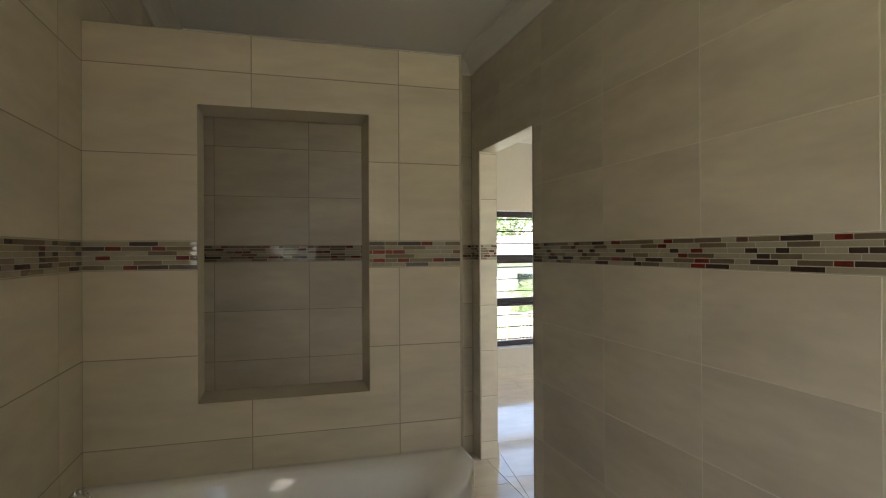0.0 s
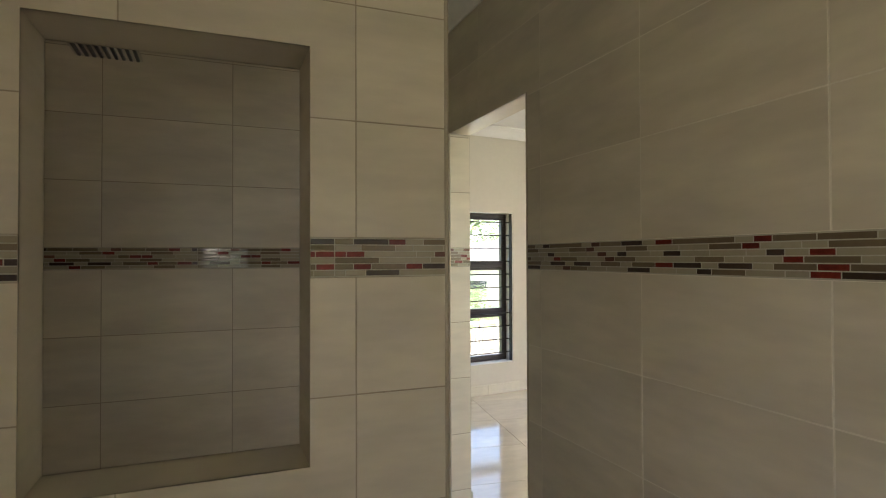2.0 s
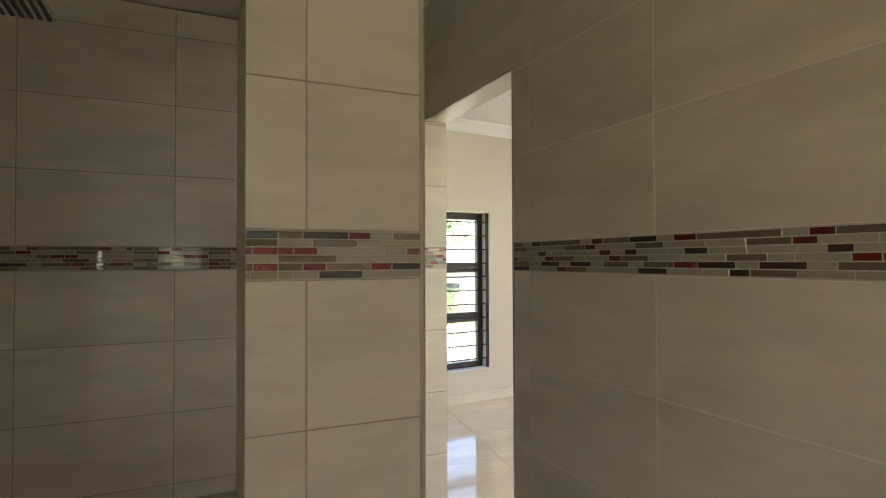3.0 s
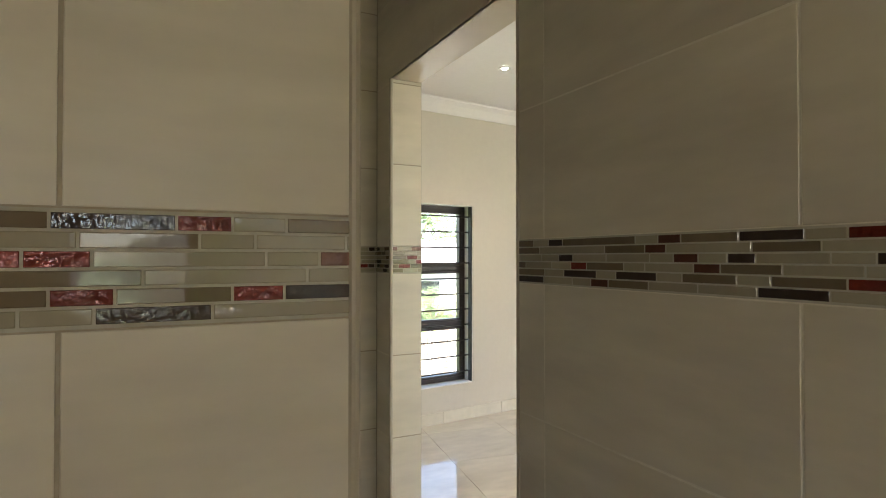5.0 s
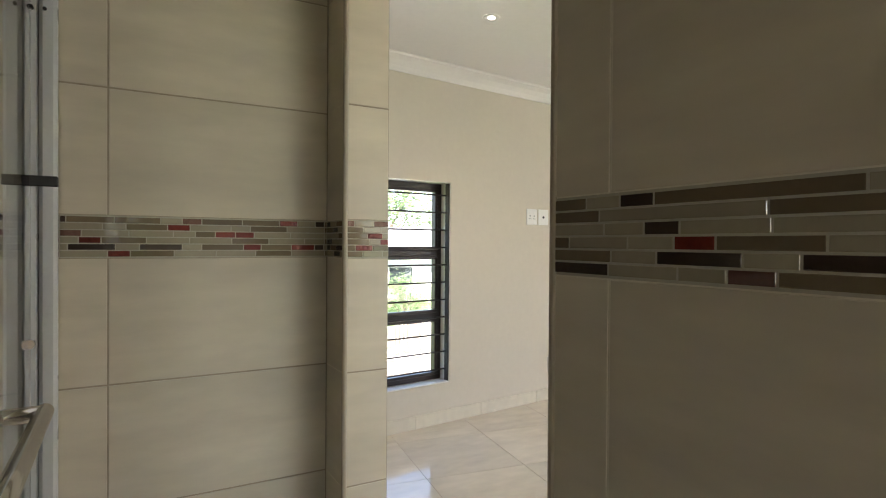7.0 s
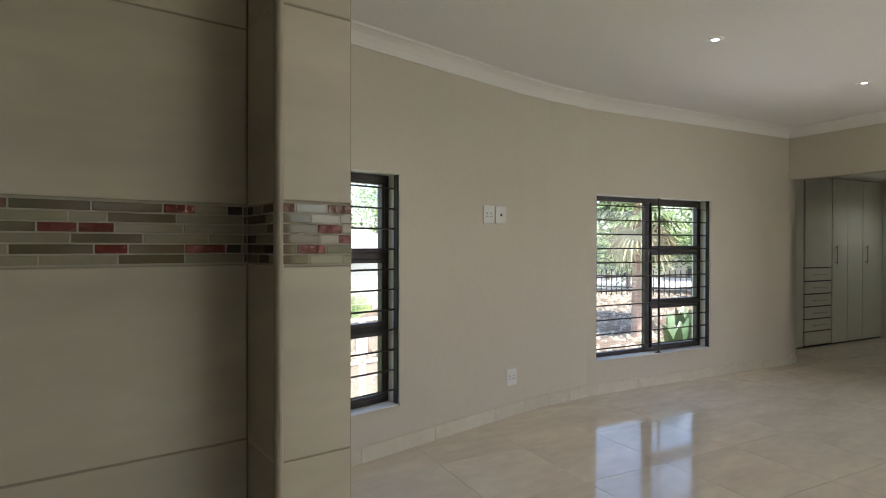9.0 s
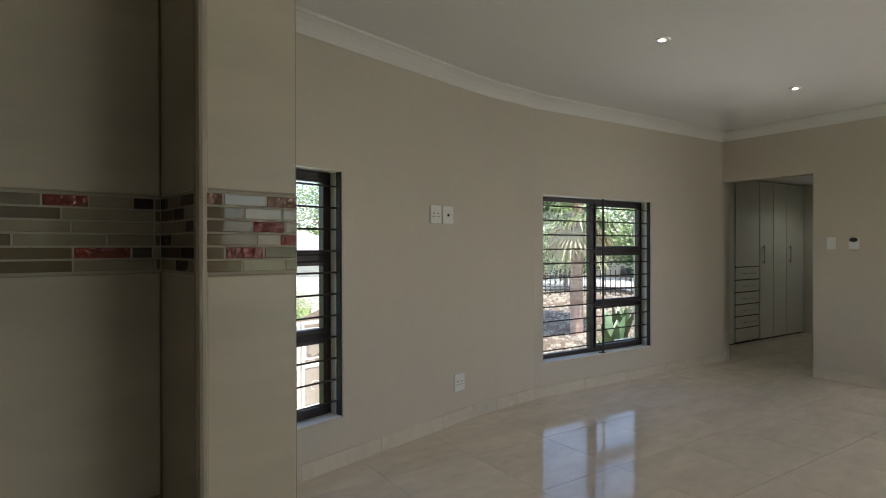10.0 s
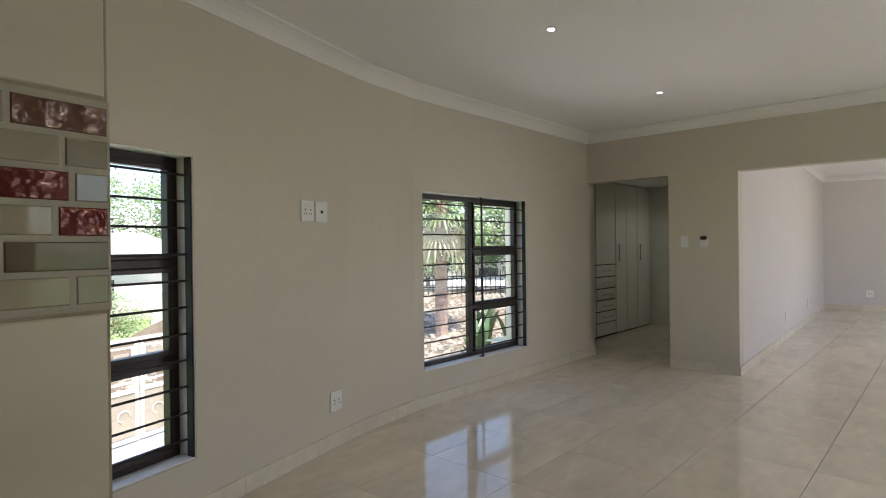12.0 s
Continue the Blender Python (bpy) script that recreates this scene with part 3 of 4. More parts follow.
def burglar_bars(m, width, height, count, uprights, label):
    g = thing("burglar_bars", m, label, "security bars")
    gap = (height - 0.02) / (count + 0.35)
    for k in range(count):
        bm = bmesh.new()
        z = 0.02 + gap * (k + 0.62)
        rod(bm, (0.004, 0.035, z), (width - 0.004, 0.035, z), 0.0062, sides=8)
        part("bar", bm, BAR, g)
    for s, wd, depth in uprights:
        box_part("upright", BAR, g, (s - wd / 2, s + wd / 2, 0.006, 0.006 + depth, 0.0105, height - 0.006), 0.002)
        if depth < 0.02:
            box_part("foot", BAR, g, (s - 0.026, s + 0.026, 0.002, 0.046, 0.0102, 0.015), 0.001)
    return g


def on_wall(s, z):
    p, n = at(s)
    return basis(p.x, p.y, (n.y, -n.x), z)


H = WZ1 - WZ0
window("window_1", on_wall(W1[0], WZ0), W1[1] - W1[0], H, [(0, W1[1] - W1[0], (0.50, 0.98))], "narrow bronze aluminium window with three panes")
burglar_bars(on_wall(W1[0], WZ0), W1[1] - W1[0], H, 11, ((0.0085, 0.008, 0.04), (W1[1] - W1[0] - 0.0095, 0.010, 0.045)), "dark painted steel bars across the narrow window")
WW = W2[1] - W2[0]
window("window_2", on_wall(W2[0], WZ0), WW, H, [(0, WW * 0.5, ()), (WW * 0.5, WW, (0.475, 1.005))], "wide bronze aluminium window with one fixed and three opening panes")
burglar_bars(on_wall(W2[0], WZ0), WW, H, 11, ((0.0085, 0.008, 0.04), (WW * 0.528, 0.022, 0.012), (WW - 0.0095, 0.010, 0.04)), "dark painted steel bars across the wide window")


window("window_3", basis(XL - T, YB - 0.2 + 1.35, (0, 1), 1.05), 0.8, 0.9, [(0, 0.8, ())], "bronze aluminium bathroom window")
window("window_4", basis(XR + T - 0.073, YB - T, (-1, 0), 0.9), 1.3, 1.2, [(0, 0.45, ()), (0.45, 1.3, (0.75,))], "wide bronze aluminium bathroom window")
sd = (Vector((XB, -1.7)) - Vector(wing(WU, -0.5))).normalized()
sp = Vector(wing(WU, -0.5)) + sd * 0.3
window("window_5", basis(sp.x, sp.y, sd, 0.12), 3.2, 2.08, [(0, 1.6, ()), (1.6, 3.2, ())], "wide bronze aluminium garden window")
sd = (Vector(wing(WU + 0.15, 0.4)) - Vector((PC[0], PC[1] + 0.1))).normalized()
sp = Vector((PC[0], PC[1] + 0.1)) + sd * 1.8
window("window_6", basis(sp.x, sp.y, sd, 0.1), 4.2, 2.2, [(0, 2.1, ()), (2.1, 4.2, ())], "wide bronze aluminium passage window")


# ---- fittings of the bedroom ----
def socket(m, kind, label):
    w, h = (0.122, 0.134) if kind != "switch" else (0.08, 0.125)
    t = thing("wall_socket" if kind != "switch" else "light_switch", m, label, "socket" if kind != "switch" else "switch")
    bm = bmesh.new()
    box(bm, -w / 2, w / 2, -0.011, -0.0005, -h / 2, h / 2, 0.004, 2)
    part("plate", bm, PLASTIC, t)
    if kind == "double":
        for sx in (-0.024, 0.024):
            for dx, dz, r in ((0, 0.008, 0.006), (-0.010, -0.016, 0.0042), (0.010, -0.016, 0.0042)):
                bm = bmesh.new()
                rod(bm, (sx + dx, -0.0108, dz), (sx + dx, -0.0116, dz), r, sides=12)
                part("pin_hole", bm, BLACK, t)
        for sx in (-0.024, 0.024):
            box_part("rocker", PLASTIC, t, (sx - 0.009, sx + 0.009, -0.0135, -0.0105, 0.026, 0.040), 0.001)
    elif kind == "aerial":
        bm = bmesh.new()
        rod(bm, (0, -0.0105, 0.0), (0, -0.014, 0.0), 0.011, sides=16)
        part("aerial_hole", bm, BLACK, t)
    else:
        box_part("rocker", PLASTIC, t, (-0.017, 0.017, -0.0145, -0.0105, -0.03, 0.03), 0.002)
    return t


def by_x(x):
    s = 0.0
    while at(s)[0].x < x:
        s += 0.002
    return s


socket(on_wall(by_x(4.03), 1.585), "double", "white double power socket plate on the beige wall")
socket(on_wall(by_x(4.165), 1.585), "aerial", "white aerial socket plate beside a power socket")
socket(on_wall(by_x(4.295), 0.312), "double", "white double power socket plate above the skirting")


def far_pose(v, z):
    x, y = wing(WU, v)
    d = Vector(wing(0, -1))
    return basis(x, y, d, z)


socket(far_pose(5.63, 1.375), "switch", "white light switch plate on the beige wall")
key = thing("alarm_keypad", far_pose(5.43, 1.375), "white rounded wall keypad with a dark curved top", "keypad")
bm = bmesh.new()
box(bm, -0.045, 0.045, -0.026, -0.0005, -0.065, 0.055, 0.016, 3)
part("body", bm, PLASTIC, key, smooth=True)
bm = bmesh.new()
rod(bm, (0, -0.034, 0.035), (0, -0.018, 0.035), 0.036, 0.036, 20)
for v in bm.verts:
    v.co.z = 0.035 + (v.co.z - 0.035) * 0.62
part("visor", bm, BLACK, key, "dark curved visor")


def downlight(x, y, z=CEIL):
    t = thing("downlight", pose(x, y, z), "round recessed white ceiling downlight, switched on", "downlight", "ceiling downlights")
    bm = bmesh.new()
    n = 28
    prof = [(0.017, 0.0), (0.022, -0.004), (0.043, -0.006), (0.050, -0.003), (0.051, 0.0)]
    rings = [[bm.verts.new((r * math.cos(2 * math.pi * k / n), r * math.sin(2 * math.pi * k / n), z - 0.0005)) for k in range(n)] for r, z in prof]
    for r0, r1 in zip(rings, rings[1:]):
        for k in range(n):
            bm.faces.new([r0[k], r0[(k + 1) % n], r1[(k + 1) % n], r1[k]])
    part("bezel", bm, PLASTIC, t, smooth=True)
    bm = bmesh.new()
    rod(bm, (0, 0, -0.0008), (0, 0, -0.003), 0.018, sides=24)
    part("bulb", bm, GLOW, t, "glowing warm white bulb")


# the last three are added, out of view, and help light the bedroom
for p in ((2.884, 4.912), (4.78, 4.627), (6.686, 4.409), (2.6, 2.6), (4.45, 2.4), (6.3, 2.2)):
    downlight(*p)
    bulb = new("downlight_lamp", bpy.data.lights.new("downlight_lamp", "SPOT"))
    bulb.data.energy, bulb.data.color, bulb.data.shadow_soft_size, bulb.data.spot_size, bulb.data.spot_blend = 2.0, (1.0, 0.88, 0.72), 0.025, radians(130), 0.8
    bulb.matrix_world = look((p[0], p[1], CEIL - 0.03), (p[0], p[1], 0))

# added fill spot that brightens the closet; no lamp is known there
lamp = new("closet_fill", bpy.data.lights.new("closet_fill", "SPOT"))
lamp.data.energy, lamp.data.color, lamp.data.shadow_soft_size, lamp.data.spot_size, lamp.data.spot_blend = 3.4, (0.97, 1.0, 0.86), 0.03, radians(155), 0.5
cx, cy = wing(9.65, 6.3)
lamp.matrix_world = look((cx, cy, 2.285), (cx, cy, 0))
# made-up downlight fitting to go with the closet fill
downlight(cx, cy, 2.30)

# sockets low on the passage walls
along_passage = (Vector(PB) - Vector(PA)).normalized()
for s in (2.6, 4.9):
    q = Vector(PA) + along_passage * s
    socket(basis(q.x, q.y, along_passage, 0.33), "double", "white power socket plate low on the passage wall")
socket(basis(PB[0] + 0.004, 2.4, (0.004, -1), 0.33), "double", "white power socket plate low on the end wall")

# ---- the closet ----
CF = 7.29


def cupboard(u0, u1, drawers, doors, label):
    x, y = wing(u0, CF)
    c = thing("cupboard", basis(x, y, wing(1, 0)), label, "cupboard", "fitted cupboards")
    w = u1 - u0
    # black body, so the gaps between the fronts show as dark lines
    box_part("body", GAP, c, (0.001, w - 0.001, 0.02, 0.54, 0.0, 2.29))
    if drawers:
        zs = [0.02, 0.21, 0.375, 0.54, 0.71, 0.88, 1.06]
        for z0, z1 in zip(zs, zs[1:]):
            d = box_part("drawer", CUPBOARD, c, (0.028, w - 0.016, 0.0, 0.019, z0 + 0.009, z1 - 0.009), 0.002)
            if z0 > 0.1:
                bm = bmesh.new()
                zc = (z0 + z1) / 2
                rod(bm, (w * 0.3, -0.03, zc), (w * 0.75, -0.03, zc), 0.006, sides=8)
                for s in (w * 0.34, w * 0.71):
                    rod(bm, (s, -0.03, zc), (s, 0.001, zc), 0.005, sides=8)
                part("handle", bm, STEEL, d, "brushed steel bar handle")
        z_low = 1.067
    else:
        z_low = 0.02
    k = doors
    for i in range(k):
        s0, s1 = w * i / k, w * (i + 1) / k
        d = box_part("door", CUPBOARD, c, (s0 + (0.028 if drawers else 0.005), s1 - (0.016 if drawers else 0.005), 0.0, 0.019, z_low, 2.28), 0.002)
        if not drawers and u0 != 9.48:
            bm = bmesh.new()
            s = s0 + 0.06
            rod(bm, (s, -0.034, 1.1), (s, -0.034, 1.36), 0.007, sides=8)
            for z in (1.13, 1.33):
                rod(bm, (s, -0.034, z), (s, 0.001, z), 0.005, sides=8)
            part("handle", bm, STEEL, d, "brushed steel bar handle")
    return c


cupboard(7.6, 8.44, False, 2, "white fitted cupboard with tall doors")
cupboard(8.44, 9.10, True, 1, "white fitted cupboard with drawers outlined in black")
cupboard(9.10, 9.48, False, 1, "white fitted cupboard with a tall door and steel handle")
cupboard(9.48, 9.87, False, 1, "white fitted cupboard with a tall door and steel handle")
cupboard(9.87, 10.40, False, 1, "white fitted cupboard with a tall door and steel handle")


# ---- the bath ----
def bath_outline(inset):
    """The corner bath's outline: two walls, two short straight ends and a bowed front."""
    x0, x1, y1 = XL + 0.003, PX, YP - 0.003
    a, c = 1.325, 0.34
    pts = [(x0, y1), (x1, y1), (x1 - 0.006, y1 - 0.13), (x1 - 0.035, y1 - 0.22), (x1 - 0.10, y1 - c)]
    n = 16
    p0, p1 = Vector((x1 - 0.10, y1 - c)), Vector((x0 + c, y1 - a))
    mid = (p0 + p1) / 2 + Vector((1, -1)).normalized() * 0.04
    for k in range(1, n):
        t = k / n
        pts.append(tuple(p0 * (1 - t) ** 2 + (mid * 2 - (p0 + p1) / 2) * (2 * t * (1 - t)) + p1 * t ** 2))
    pts += [tuple(p1), (x0, y1 - a)]
    return pts


def loop_inset(pts, d):
    c = Vector((sum(p[0] for p in pts) / len(pts), sum(p[1] for p in pts) / len(pts)))
    return [tuple(c + (Vector(p) - c) * (1 - d / (Vector(p) - c).length)) for p in pts]


tub = thing("corner_bath", pose(0, 0, 0), "white acrylic corner bath built against the tiled walls", "bath")
outline = bath_outline(0)
dense = []
for k in range(len(outline)):
    p, q = Vector(outline[k]), Vector(outline[(k + 1) % len(outline)])
    m = max(1, int((q - p).length / 0.08))
    dense += [tuple(p + (q - p) * (i / m)) for i in range(m)]
cx, cy = sum(p[0] for p in dense) / len(dense), sum(p[1] for p in dense) / len(dense)
bm = bmesh.new()
rings = []
for r, z in ((1.0, 0.0), (1.0, 0.590), (0.995, 0.603), (0.985, 0.606), (0.88, 0.606)):
    rings.append([bm.verts.new((cx + (x - cx) * (r if z else 1), cy + (y - cy) * r, z)) for x, y in dense])
for r, z in ((0.86, 0.603), (0.84, 0.585), (0.80, 0.5), (0.74, 0.34), (0.66, 0.22), (0.55, 0.17), (0.3, 0.155), (0.02, 0.15)):
    k = min(1.0, (0.9 - r) / 0.15)
    ring = []
    for i, (x, y) in enumerate(dense):
        a = math.atan2(y - cy, x - cx)
        ex, ey = cx + 0.62 * math.cos(a), cy + 0.58 * math.sin(a)
        ring.append(bm.verts.new((cx + ((x - cx) * (1 - k) + (ex - cx) * k) * r, cy + ((y - cy) * (1 - k) + (ey - cy) * k) * r, z)))
    rings.append(ring)
for r0, r1 in zip(rings, rings[1:]):
    for i in range(len(dense)):
        j = (i + 1) % len(dense)
        bm.faces.new([r0[i], r0[j], r1[j], r1[i]])
bm.faces.new(rings[-1])
part("shell", bm, ACRYLIC, tub, smooth=True)
bm = bmesh.new()
rod(bm, (cx, cy, 0.152), (cx, cy, 0.158), 0.032, sides=20)
part("drain", bm, CHROME, tub, "chrome drain")
tap = thing("bath_tap", pose(XL + 0.05, 1.90, 0.606), "chrome bath tap with a curved spout on the bath rim", "tap")
bm = bmesh.new()
pts = [(0.0, 0, 0.0), (0.0, 0, 0.05), (0.006, 0, 0.075), (0.02, 0, 0.09), (0.036, 0, 0.088), (0.05, 0, 0.075), (0.056, 0, 0.055)]
for p, q in zip(pts, pts[1:]):
    rod(bm, p, q, 0.007, sides=10)
part("spout", bm, CHROME, tap, smooth=True)
bm = bmesh.new()
rod(bm, (0, 0, 0.0003), (0, 0, 0.012), 0.026, sides=18)
part("base", bm, CHROME, tap)

# ---- the shower ----
screen = thing("shower_screen", pose(0, 0, 0), "clear glass shower door in a white aluminium frame", "shower screen")
SX = 0.855
box_part("wall_post", ALU, screen, (SX - 0.034, SX - 0.001, YE - 0.034, YE - 0.001, 0.0, 2.0), 0.004, "white aluminium wall post")
box_part("door_stile", ALU, screen, (SX + 0.001, SX + 0.034, YE - 0.042, YE - 0.002, 0.0, 2.0), 0.007, "white aluminium door stile")
box_part("clip", BLACK, screen, (SX - 0.036, SX + 0.036, YE - 0.046, YE - 0.026, 1.474, 1.497), 0.002, "black rubber hinge clip")
for x in (SX - 0.012, SX + 0.012):
    bm = bmesh.new()
    rod(bm, (x, YE - 0.046, 1.86), (x, YE - 0.030, 1.86), 0.004, sides=10)
    part("screw", bm, BLACK, screen)
pane = box_part("glass_door", SHOWER_GLASS, screen, (SX - 0.022, SX - 0.014, YP + PT + 0.03, YE - 0.036, 0.03, 1.98))
pane.visible_shadow = False
box_part("bottom_rail", ALU, screen, (SX - 0.032, SX - 0.002, YP + PT + 0.002, YE - 0.036, 0.0, 0.03), 0.003)
bm = bmesh.new()
rod(bm, (SX - 0.012, YE - 0.035, 1.135), (SX - 0.012, YE - 0.06, 1.135), 0.006, sides=14)
rod(bm, (SX - 0.012, YE - 0.06, 1.135), (SX - 0.012, YE - 0.074, 1.135), 0.010, sides=14)
part("knob", bm, CHROME, screen, "chrome knob")
bm = bmesh.new()
BX, BZ = 0.93, 1.14
for p, q in (((SX - 0.014, 3.02, BZ), (BX, 3.02, BZ)), ((BX, 3.03, BZ), (BX, 2.44, BZ)), ((BX, 2.45, BZ), (SX - 0.014, 2.45, BZ))):
    rod(bm, p, q, 0.0105, sides=14)
part("towel_bar", bm, CHROME, screen, "chrome towel bar handle", smooth=True)

head = thing("rain_shower", pose(-0.01, 3.03, 2.10), "square chrome overhead rain shower on an arm", "shower")
box_part("plate", CHROME, head, (-0.11, 0.11, -0.11, 0.11, 0.0, 0.012), 0.003)
for k in range(9):
    box_part("nozzle_rib", BLACK, head, (-0.098 + k * 0.0235, -0.088 + k * 0.0235, -0.10, 0.10, -0.004, -0.0002))
bm = bmesh.new()
rod(bm, (0, 0, 0.012), (0, 0, 0.05), 0.012, sides=12)
rod(bm, (0, 0, 0.05), (XL + 0.01, 0, 0.05), 0.011, sides=12)
part("arm", bm, CHROME, head, "chrome shower arm")

# ---- outside ----
GROUND = -2.2
bm = bmesh.new()
bmesh.ops.create_grid(bm, x_segments=40, y_segments=40, size=600)
g = new("ground", mesh_of(bm, "ground", LAWN))
g.location = (0, 0, GROUND)
tagged(g, "mown green lawn reaching far out", "ground", kind="structure")


def gate(m):
    t = thing("driveway_gate", m, "cream and tan steel driveway gate with two panelled leaves", "gate")
    for side in (-1, 1):
        s0, s1 = (0.02, 2.0) if side > 0 else (-2.0, -0.02)
        bm = bmesh.new()
        frame_box(bm, s0, s1, 0.06, 1.95, -0.03, 0.03, 0.07, 0.006)
        box(bm, s0, s1, -0.028, 0.028, 0.95, 1.02)
        n = 3
        for k in range(1, n):
            s = s0 + (s1 - s0) * k / n
            box(bm, s - 0.02, s + 0.02, -0.026, 0.026, 0.13, 1.88)
        part("leaf_frame", bm, GATE_WHITE, t)
        for k in range(n):
            a0, a1 = s0 + (s1 - s0) * k / n + 0.09, s0 + (s1 - s0) * (k + 1) / n - 0.09
            bm = bmesh.new()
            frame_box(bm, a0, a1, 1.12, 1.80, -0.015, 0.015, 0.035)
            part("panel_moulding", bm, GATE_WHITE, t)
            box_part("panel", GATE_TAN, t, (a0 + 0.09, a1 - 0.09, -0.01, 0.01, 1.24, 1.68), 0.004)
            box_part("lower_panel", GATE_TAN, t, (a0 - 0.06, a1 + 0.06, -0.012, 0.012, 0.15, 0.93), 0.004)
            bm = bmesh.new()
            c = (a0 + a1) / 2
            for q in range(10):
                u0, u1 = q / 10 * 4.4, (q + 1) / 10 * 4.4
                r0, r1 = 0.17 - 0.012 * q, 0.17 - 0.012 * (q + 1)
                rod(bm, (c + r0 * math.cos(u0), -0.02, 0.52 + r0 * math.sin(u0)), (c + r1 * math.cos(u1), -0.02, 0.52 + r1 * math.sin(u1)), 0.012, sides=6)
            part("scroll", bm, GATE_WHITE, t)
    return t


gate(pose(7.15, 13.8, GROUND, 0, 0, 8))
slab("driveway", [(2.5, 6.6), (9.4, 7.2), (10.5, 14.6), (4.5, 14.6)], GROUND - 0.02, GROUND + 0.02, PAVING, "pale concrete driveway", "driveway")


def far_house(x, y, rz, w, d, h, label):
    t = thing("house", pose(x, y, GROUND, 0, 0, rz), label, "house")
    bm = bmesh.new()
    box(bm, -w / 2, w / 2, -d / 2, d / 2, 0, h)
    part("wall", bm, BOUNDARY, t)
    bm = bmesh.new()
    e = 0.5
    v = [bm.verts.new(c) for c in ((-w / 2 - e, -d / 2 - e, h), (w / 2 + e, -d / 2 - e, h), (w / 2 + e, d / 2 + e, h), (-w / 2 - e, d / 2 + e, h), (-w / 2 + d / 2, 0, h + 1.7), (w / 2 - d / 2, 0, h + 1.7))]
    for f in ((0, 1, 5, 4), (1, 2, 5), (2, 3, 4, 5), (3, 0, 4), (3, 2, 1, 0)):
        bm.faces.new([v[i] for i in f])
    part("roof", bm, ROOF, t)
    for k in range(3):
        s = -w / 2 + w * (k + 0.5) / 3
        win = box_part("window", DARK_GLASS, t, (s - 0.7, s + 0.7, -d / 2 - 0.03, -d / 2 + 0.05, 1.0, 2.1))
        bm = bmesh.new()
        frame_box(bm, s - 0.75, s + 0.75, 0.95, 2.15, -d / 2 - 0.05, -d / 2 + 0.02, 0.06, 0.0)
        part("frame", bm, GATE_WHITE, win)
    return t


far_house(17, 37, -20, 13, 8, 2.9, "pale single-storey house with a grey tiled roof")
far_house(36, 28, -50, 13, 8, 2.9, "pale house behind the garden trees")


def palm(x, y, seed, trunk_h, size):
    rng = random.Random(seed)
    t = thing("palm_tree", pose(x, y, GROUND), "tall fan palm with a bare brown trunk and drooping leaves", "palm tree")
    bm = bmesh.new()
    n, prev = 14, None
    rings = []
    for k in range(40):
        z = trunk_h * k / 39
        r = 0.205 - 0.045 * (k / 39) + (0.012 if k % 2 else 0) + (0.1 if k == 0 else 0)
        rings.append([bm.verts.new((r * math.cos(6.283 * i / n), r * math.sin(6.283 * i / n), z)) for i in range(n)])
    for r0, r1 in zip(rings, rings[1:]):
        for i in range(n):
            bm.faces.new([r0[i], r0[(i + 1) % n], r1[(i + 1) % n], r1[i]])
    bm.faces.new(rings[-1])
    part("trunk", bm, TRUNK, t)
    for mat, name, count, up in ((FROND, "crown", 50, (-0.4, 1.25)), (DRYFROND, "dry_skirt", 14, (-1.25, -0.75))):
        bm = bmesh.new()
        for k in range(count):
            az = 6.283 * (k * 0.381966) + rng.uniform(-0.2, 0.2)
            el = up[0] + (up[1] - up[0]) * rng.random()
            d = Vector((math.cos(az) * math.cos(el), math.sin(az) * math.cos(el), math.sin(el)))
            stem = size * rng.uniform(0.45, 0.65)
            o = Vector((0, 0, trunk_h - 0.1))
            tip = o + d * stem + Vector((0, 0, -0.12 * stem))
            rod(bm, o, tip, 0.022, 0.012, 5)
            side = d.cross(Vector((0, 0, 1))).normalized()
            upn = side.cross(d).normalized()
            for q in range(17):
                a = -1.9 + 3.8 * q / 16
                ld = (d * math.cos(a) + side * math.sin(a)).normalized()
                L = size * rng.uniform(0.42, 0.6) * (1 - 0.12 * abs(a))
                mid = tip + ld * (L * 0.55) + upn * 0.03
                end = tip + ld * L + Vector((0, 0, -L * rng.uniform(0.12, 0.4)))
                wv = ld.cross(upn).normalized() * 0.03 * size / 1.5
                v = [bm.verts.new(c) for c in (tip - wv * 0.3, tip + wv * 0.3, mid + wv, mid - wv, end)]
                bm.faces.new([v[0], v[1], v[2], v[3]])
                bm.faces.new([v[3], v[2], v[4]])
        part(name, bm, mat, t)
    return t


palm(15.75, 12.75, 3, 4.9, 1.75)


